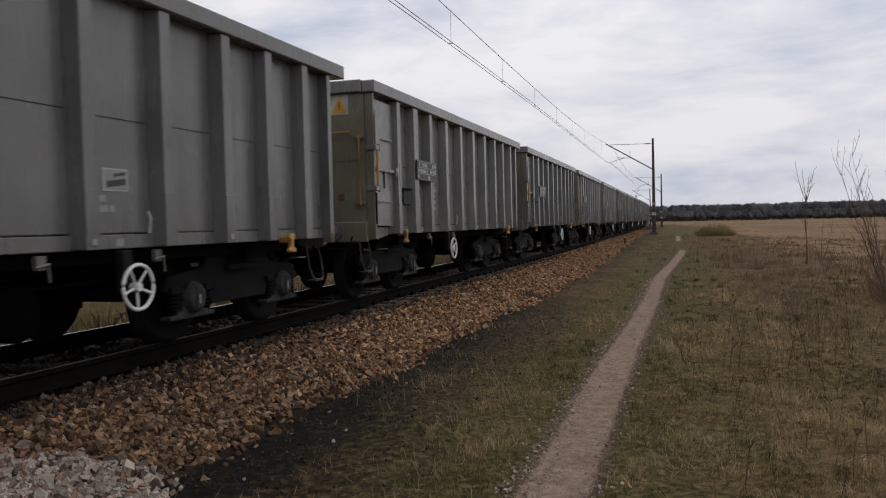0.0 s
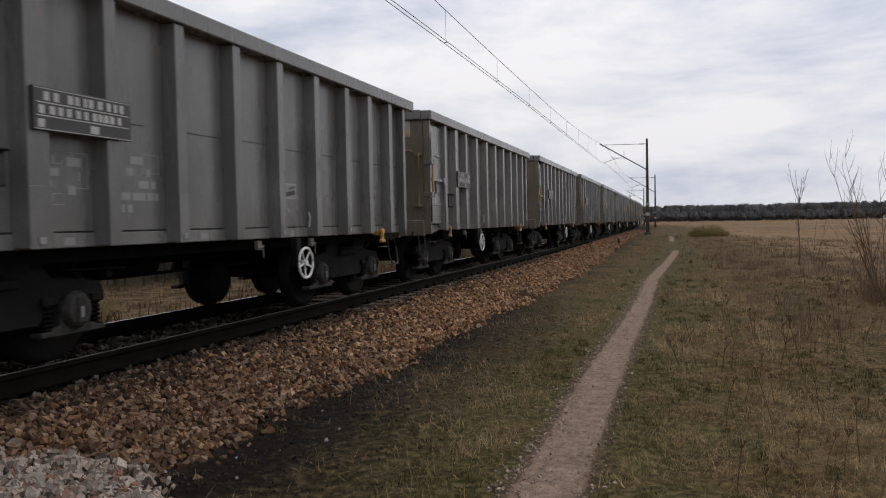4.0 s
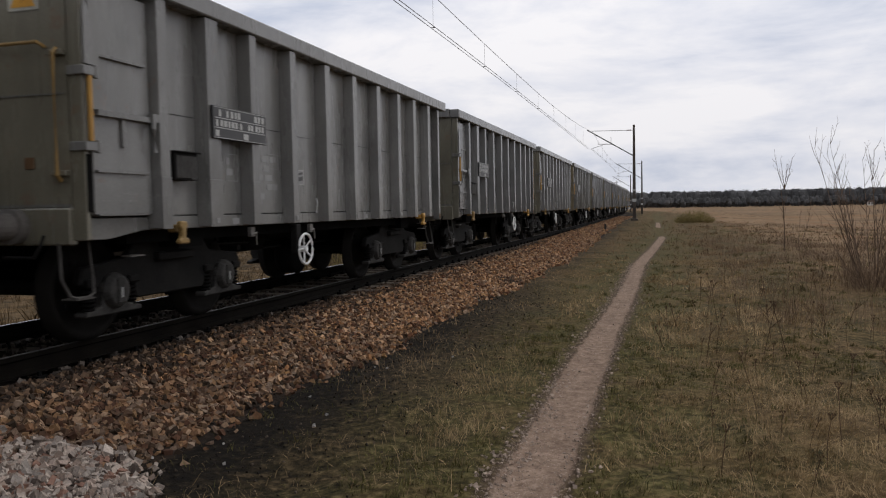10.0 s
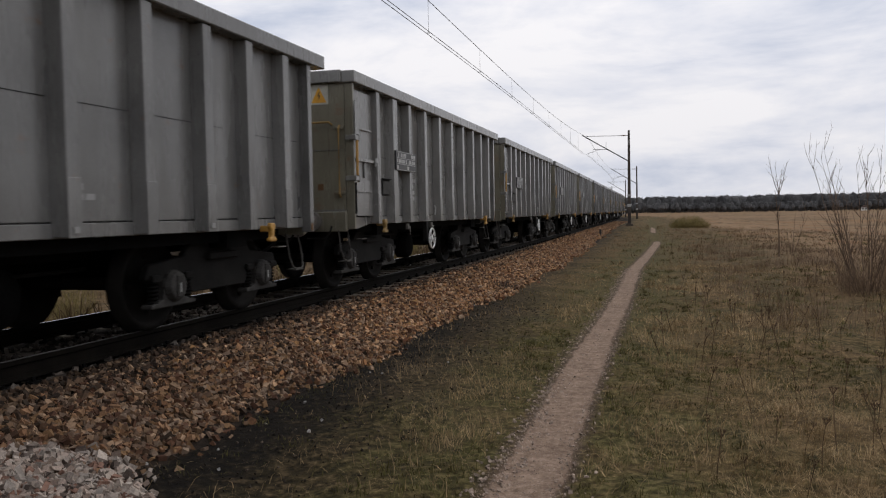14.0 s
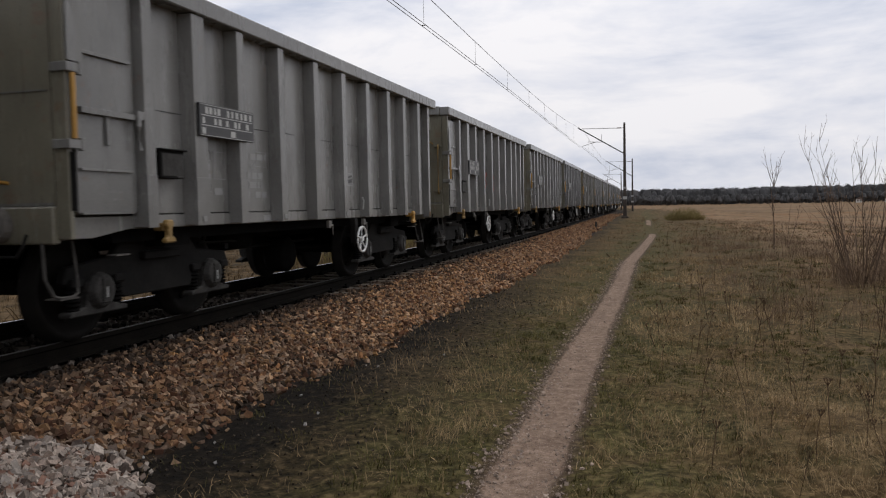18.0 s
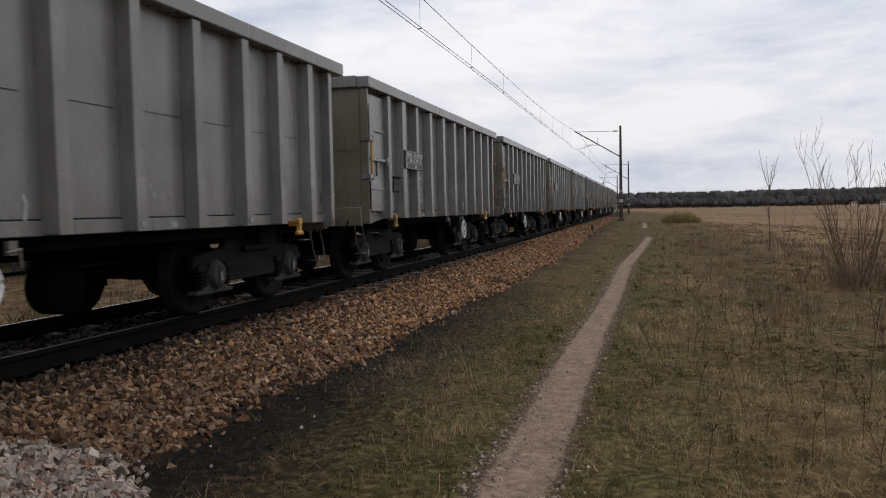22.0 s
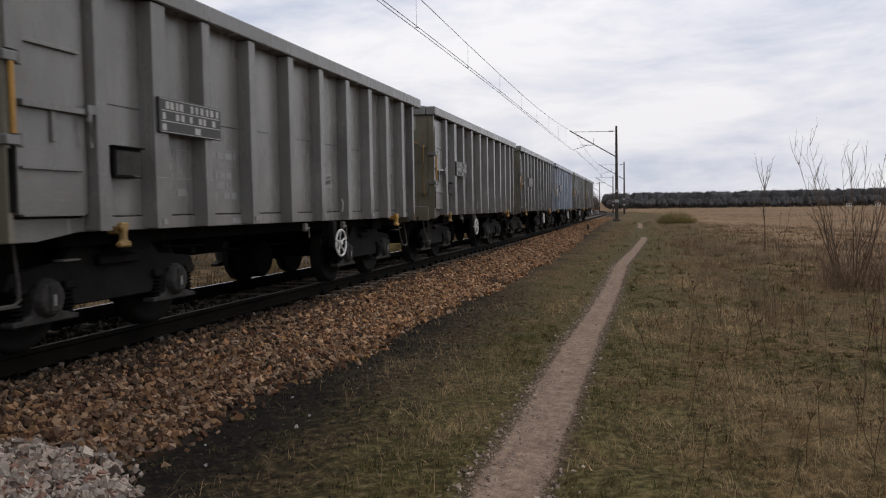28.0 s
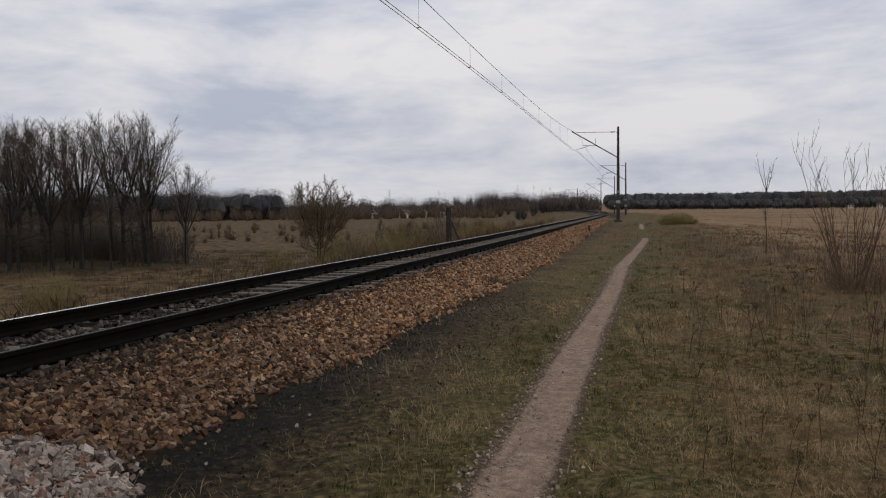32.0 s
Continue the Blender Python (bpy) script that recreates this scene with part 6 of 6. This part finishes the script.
for deg, r, w, h, lab in [(-11.4, 694, 4, 2.6, "white"), (-13.0, 694, 4, 2.6, "pale"), (20.5, 446, 4, 3.0, "white"), (18.2, 446, 4, 3, "white"), (17.0, 448, 4, 3, "pale"), (15.2, 430, 5, 3, "white"), (12.4, 640, 6, 3, "white"), (11.2, 640, 7, 3, "pale")]:
    x, y = bearing(deg, r)
    house(x, y, w, 7, h, rng.uniform(-25, 25), f"{lab} rendered house with a dull roof, far off")

post = thing("broken_post", "old dark wooden post with a splintered top beyond the track", "post", m=ground_pose(-11.9, 44.0))
part("stump", Solid().tube([(0, 0, -0.4), (0.03, 0, 1.1), (0.0, 0, 1.95)], 0.19, 8, 0.15), OLD_WOOD, post)
part("splinter", Solid().tube([(0.02, 0, 1.9), (-0.18, 0, 2.15)], 0.05, 5, 0.015).tube([(-0.03, 0, 1.9), (0.3, 0, 2.05)], 0.045, 5, 0.01), OLD_WOOD, post)
part("brace", Solid().tube([(0.75, 0.3, -0.4), (0.05, 0.0, 1.5)], 0.05, 6), OLD_WOOD, post)
mk = thing("marker_post", "short dark lineside marker post on the bank", "post", m=ground_pose(-4.55, 50.0))
part("stake", Solid().box(-0.06, 0.06, -0.05, 0.05, -0.2, 0.42), POLE_STEEL, mk, bevel=0.01)


# ---- grass and weeds ----
def patchiness(x, y):
    w = 0.5 + 0.22 * np.sin(x * 1.9 + 1.3 * np.sin(y * 0.8)) + 0.22 * np.sin(y * 1.1 + 1.7 * np.sin(x * 0.6 + 1)) + 0.2 * np.sin(x * 5.3 + 2 * np.sin(y * 2.1)) * np.sin(y * 4.1 + x)
    return np.clip(w, 0, 1)


def blades(name, count, x0, x1, y0, y1, length, width, material, label, seed, dry, flat=0.6, left=False, per=34):
    rng = np.random.default_rng(seed)
    tufts = max(1, count // per)
    tx, ty, ta, tl = rng.uniform(x0, x1, tufts), rng.uniform(y0, y1, tufts), rng.uniform(0, 2 * math.pi, tufts), rng.uniform(0.6, 1.35, tufts)
    mine = rng.integers(0, tufts, count)
    wide = length * 0.55 * (1 + (y1 - y0) / 40)
    x, y = tx[mine] + rng.normal(0, wide, count), ty[mine] + rng.normal(0, wide, count)
    d = track_offset(x, y)
    p = np.abs(x - np.interp(y, PATH_Y, PATH_X))
    w = patchiness(x, y)
    chance = np.clip(2.4 * w - 0.75 if dry else 1.7 - 2.4 * w, 0.05, 1) * smooth_step(p, 0.22, 0.45)
    chance = chance * (smooth_step(-d, 3.2, 5) if left else np.maximum(smooth_step(d, 3.3, 4.7), 0.13 * (d > 2.4)))
    if not left:
        chance = chance * np.where(d < track_offset(np.interp(y, PATH_Y, PATH_X), y), 0.85, 1.0)
    ok = rng.random(count) < chance
    x, y, mine = x[ok], y[ok], mine[ok]
    n = len(x)
    z = land(x, y)
    L = length * rng.uniform(0.4, 1.3, n) * tl[mine]
    a = ta[mine] + rng.normal(0, 0.55, n)
    tilt = rng.uniform(0.1, 1.0, n) * flat * 1.7
    dirv = np.stack([np.cos(a) * np.sin(tilt), np.sin(a) * np.sin(tilt), np.cos(tilt)], -1)
    b = a + rng.uniform(0.6, 2.5, n)
    sidev = np.stack([np.cos(b), np.sin(b), 0 * b], -1) * (width * rng.uniform(0.6, 1.3, n))[:, None]
    base = np.stack([x, y, z - 0.01], -1)
    mid = base + dirv * (L * 0.6)[:, None]
    tip = base + dirv * L[:, None] - np.array([0, 0, 0.22]) * (L * np.sin(tilt))[:, None] + np.stack([np.cos(a), np.sin(a), 0 * a], -1) * (L * 0.15)[:, None]
    v = np.stack([base - sidev, base + sidev, mid + sidev * 0.7, mid - sidev * 0.7, tip], 1).reshape(-1, 3)
    o = (np.arange(n) * 5)[:, None, None]
    f = (np.array([[(0, 1, 2), (0, 2, 3), (3, 2, 4)]]) + o).reshape(-1, 3)
    return tagged(mass(name, v, f, material), label, "grass", kind="stuff")


GREEN, DRY = "short olive-green grass beside the path", "matted dry straw-coloured grass"
blades("green_grass", 90000, -3.4, 4.5, 3.4, 10, 0.055, 0.0026, GRASS_GREEN, GREEN, 21, False)
blades("dry_grass", 130000, -3.4, 4.5, 3.4, 10, 0.11, 0.0017, GRASS_DRY, DRY, 22, True, 1.0, False, 45)
blades("green_grass", 26000, -2.5, -1.05, 3.4, 15, 0.055, 0.003, GRASS_GREEN, GREEN, 29, False)
blades("green_grass", 50000, -3.6, 10, 10, 24, 0.07, 0.004, GRASS_GREEN, GREEN, 23, False)
blades("dry_grass", 95000, -3.6, 10, 10, 24, 0.13, 0.0034, GRASS_DRY, DRY, 24, True, 1.0, False, 60)
blades("green_grass", 24000, -4.5, 24, 24, 60, 0.10, 0.008, GRASS_GREEN, GREEN, 25, False)
blades("dry_grass", 70000, -4.5, 34, 24, 75, 0.20, 0.008, MEADOW_DRY, "tall dry meadow grass", 26, True, 0.7)
blades("dry_grass", 110000, -70, -9, 8, 85, 0.45, 0.012, MARSH, "tall dry meadow grass below the bank", 27, True, 0.5, True)

blades("dry_weeds", 42000, 0.9, 9.5, 11, 36, 0.28, 0.003, WEED_PALE, "brown dead weeds standing in the meadow", 28, True, 0.3)

rng = random.Random(31)


def weed_segs(g, h):
    segs = []
    p, d = Vector((0, 0, -0.02)), Vector((g.uniform(-0.15, 0.15), g.uniform(-0.15, 0.15), 1)).normalized()
    for i in range(5):
        d = (d + Vector((g.uniform(-0.1, 0.1), g.uniform(-0.1, 0.1), 0))).normalized()
        q = p + d * h / 5
        segs.append((p, q, 0.0035, 0.003))
        if i > 1 and g.random() < 0.6:
            segs.append((q, q + (d + Vector((g.uniform(-0.8, 0.8), g.uniform(-0.8, 0.8), 0.2))).normalized() * h * 0.16, 0.0025, 0.0015))
        p = q
    for k in range(7):
        a = 6.283 * k / 7
        e = p + Vector((math.cos(a) * 0.022, math.sin(a) * 0.022, 0.018))
        segs.append((p - d * 0.02, e, 0.002, 0.0015))
        segs.append((e, e + Vector((0, 0, 0.010)), 0.006, 0.005))
    return segs


weeds = [mass_mesh("stalk", weed_segs(random.Random(400 + i), 0.30 + 0.05 * i), WEED) for i in range(5)]
for i, (x, y, k) in enumerate([(0.22, 5.0, 1.0), (0.83, 5.2, 0.9), (0.98, 5.6, 1.05), (1.15, 5.0, 0.8), (0.55, 6.6, 0.9), (1.35, 7.4, 1.1), (-0.1, 7.9, 0.8), (1.9, 8.0, 1.1), (0.35, 9.2, 1.0), (1.05, 9.0, 1.2), (2.3, 9.6, 1.0), (-2.2, 8.3, 0.7), (1.7, 6.2, 0.9), (0.9, 11.0, 1.1), (1.55, 5.3, 0.8), (1.7, 5.0, 0.7), (1.85, 5.6, 0.9), (2.05, 5.2, 0.8), (2.2, 6.0, 0.9), (1.45, 6.0, 0.75), (1.95, 4.8, 0.7), (2.4, 6.8, 1.0), (0.65, 7.6, 0.7)]):
    t = thing("dead_weed", "dry brown weed stalk with a seed head in short grass", "weed", "dead weeds beside the path", m=ground_pose(x, y, 77 * i) @ Matrix.Scale(k, 4))
    tagged(part("stalk", weeds[i % 5], None, t), kind="stuff")
segs = []
for i in range(190):
    near = i % 3 == 0
    y = 4.6 + 6 * rng.random() if near else 9 + 32 * rng.random() ** 1.5
    x = rng.uniform(0.15, 0.6 + y * 0.36) if near else rng.uniform(-0.3, 1.5 + y * 0.32)
    if near:
        foot = Vector((x, y, float(land(np.float64(x), np.float64(y)))))
        k = rng.uniform(0.5, 1.1)
        segs += [(foot + a * k, foot + b * k, c * k * 0.8, d * k * 0.8) for a, b, c, d in weed_segs(rng, rng.uniform(0.22, 0.42))]
        continue
    z = float(land(np.float64(x), np.float64(y)))
    base = Vector((x, y, z))
    h = rng.uniform(0.25, 0.6)
    tip = base + Vector((rng.uniform(-0.12, 0.12), rng.uniform(-0.12, 0.12), h))
    segs.append((base, tip, 0.004, 0.003))
    segs.append((tip, tip + Vector((0.0, 0.0, 0.03)), 0.014, 0.010))
    for _ in range(2):
        m_ = base.lerp(tip, rng.uniform(0.4, 0.9))
        segs.append((m_, m_ + Vector((rng.uniform(-0.12, 0.12), rng.uniform(-0.12, 0.12), 0.12)), 0.004, 0.003))
tagged(mass("dead_weeds", *stick_mesh(segs), WEED), "dry brown weed stalks standing in the grass", "weeds", kind="stuff")


# ---- what moves ----
def wagon_pose(s):
    """A wagon whose front end lies at s, carried on its two pivots."""
    a, b = on_line(s + PIVOTS[0]), on_line(s + PIVOTS[1])
    way = b - a
    turn = math.atan2(-way.x, way.y)
    p = a - way.normalized() * PIVOTS[0]
    return pose(p.x, p.y, ZR, 0, 0, math.degrees(turn))


def motions():
    for n, w in WAGONS.items():
        walk(w, [(t, wagon_pose(n * PITCH - d)) for t, d in ADVANCE])
    ticks = [i / FPS for i in range(32 * FPS + 1)]
    gone = np.interp(ticks, [t for t, _ in ADVANCE], [d for _, d in ADVANCE]) - ADVANCE[0][1]
    keyed = {}
    for w in WAGONS.values():
        for ob in w.children_recursive:
            if not ob.name.startswith("wheelset"):
                continue
            a = round(ob.matrix_basis.translation.y, 2)
            if a not in keyed:
                walk(ob, [(t, Matrix.Translation((0, a, 0.455)) @ Matrix.Rotation(g / 0.455, 4, "X")) for t, g in zip(ticks, gone)])
                keyed[a] = ob.animation_data
            else:
                ad = ob.animation_data_create()
                ad.action = keyed[a].action
                ad.action_slot = keyed[a].action_slot
                ob.rotation_mode = "QUATERNION"


motions()
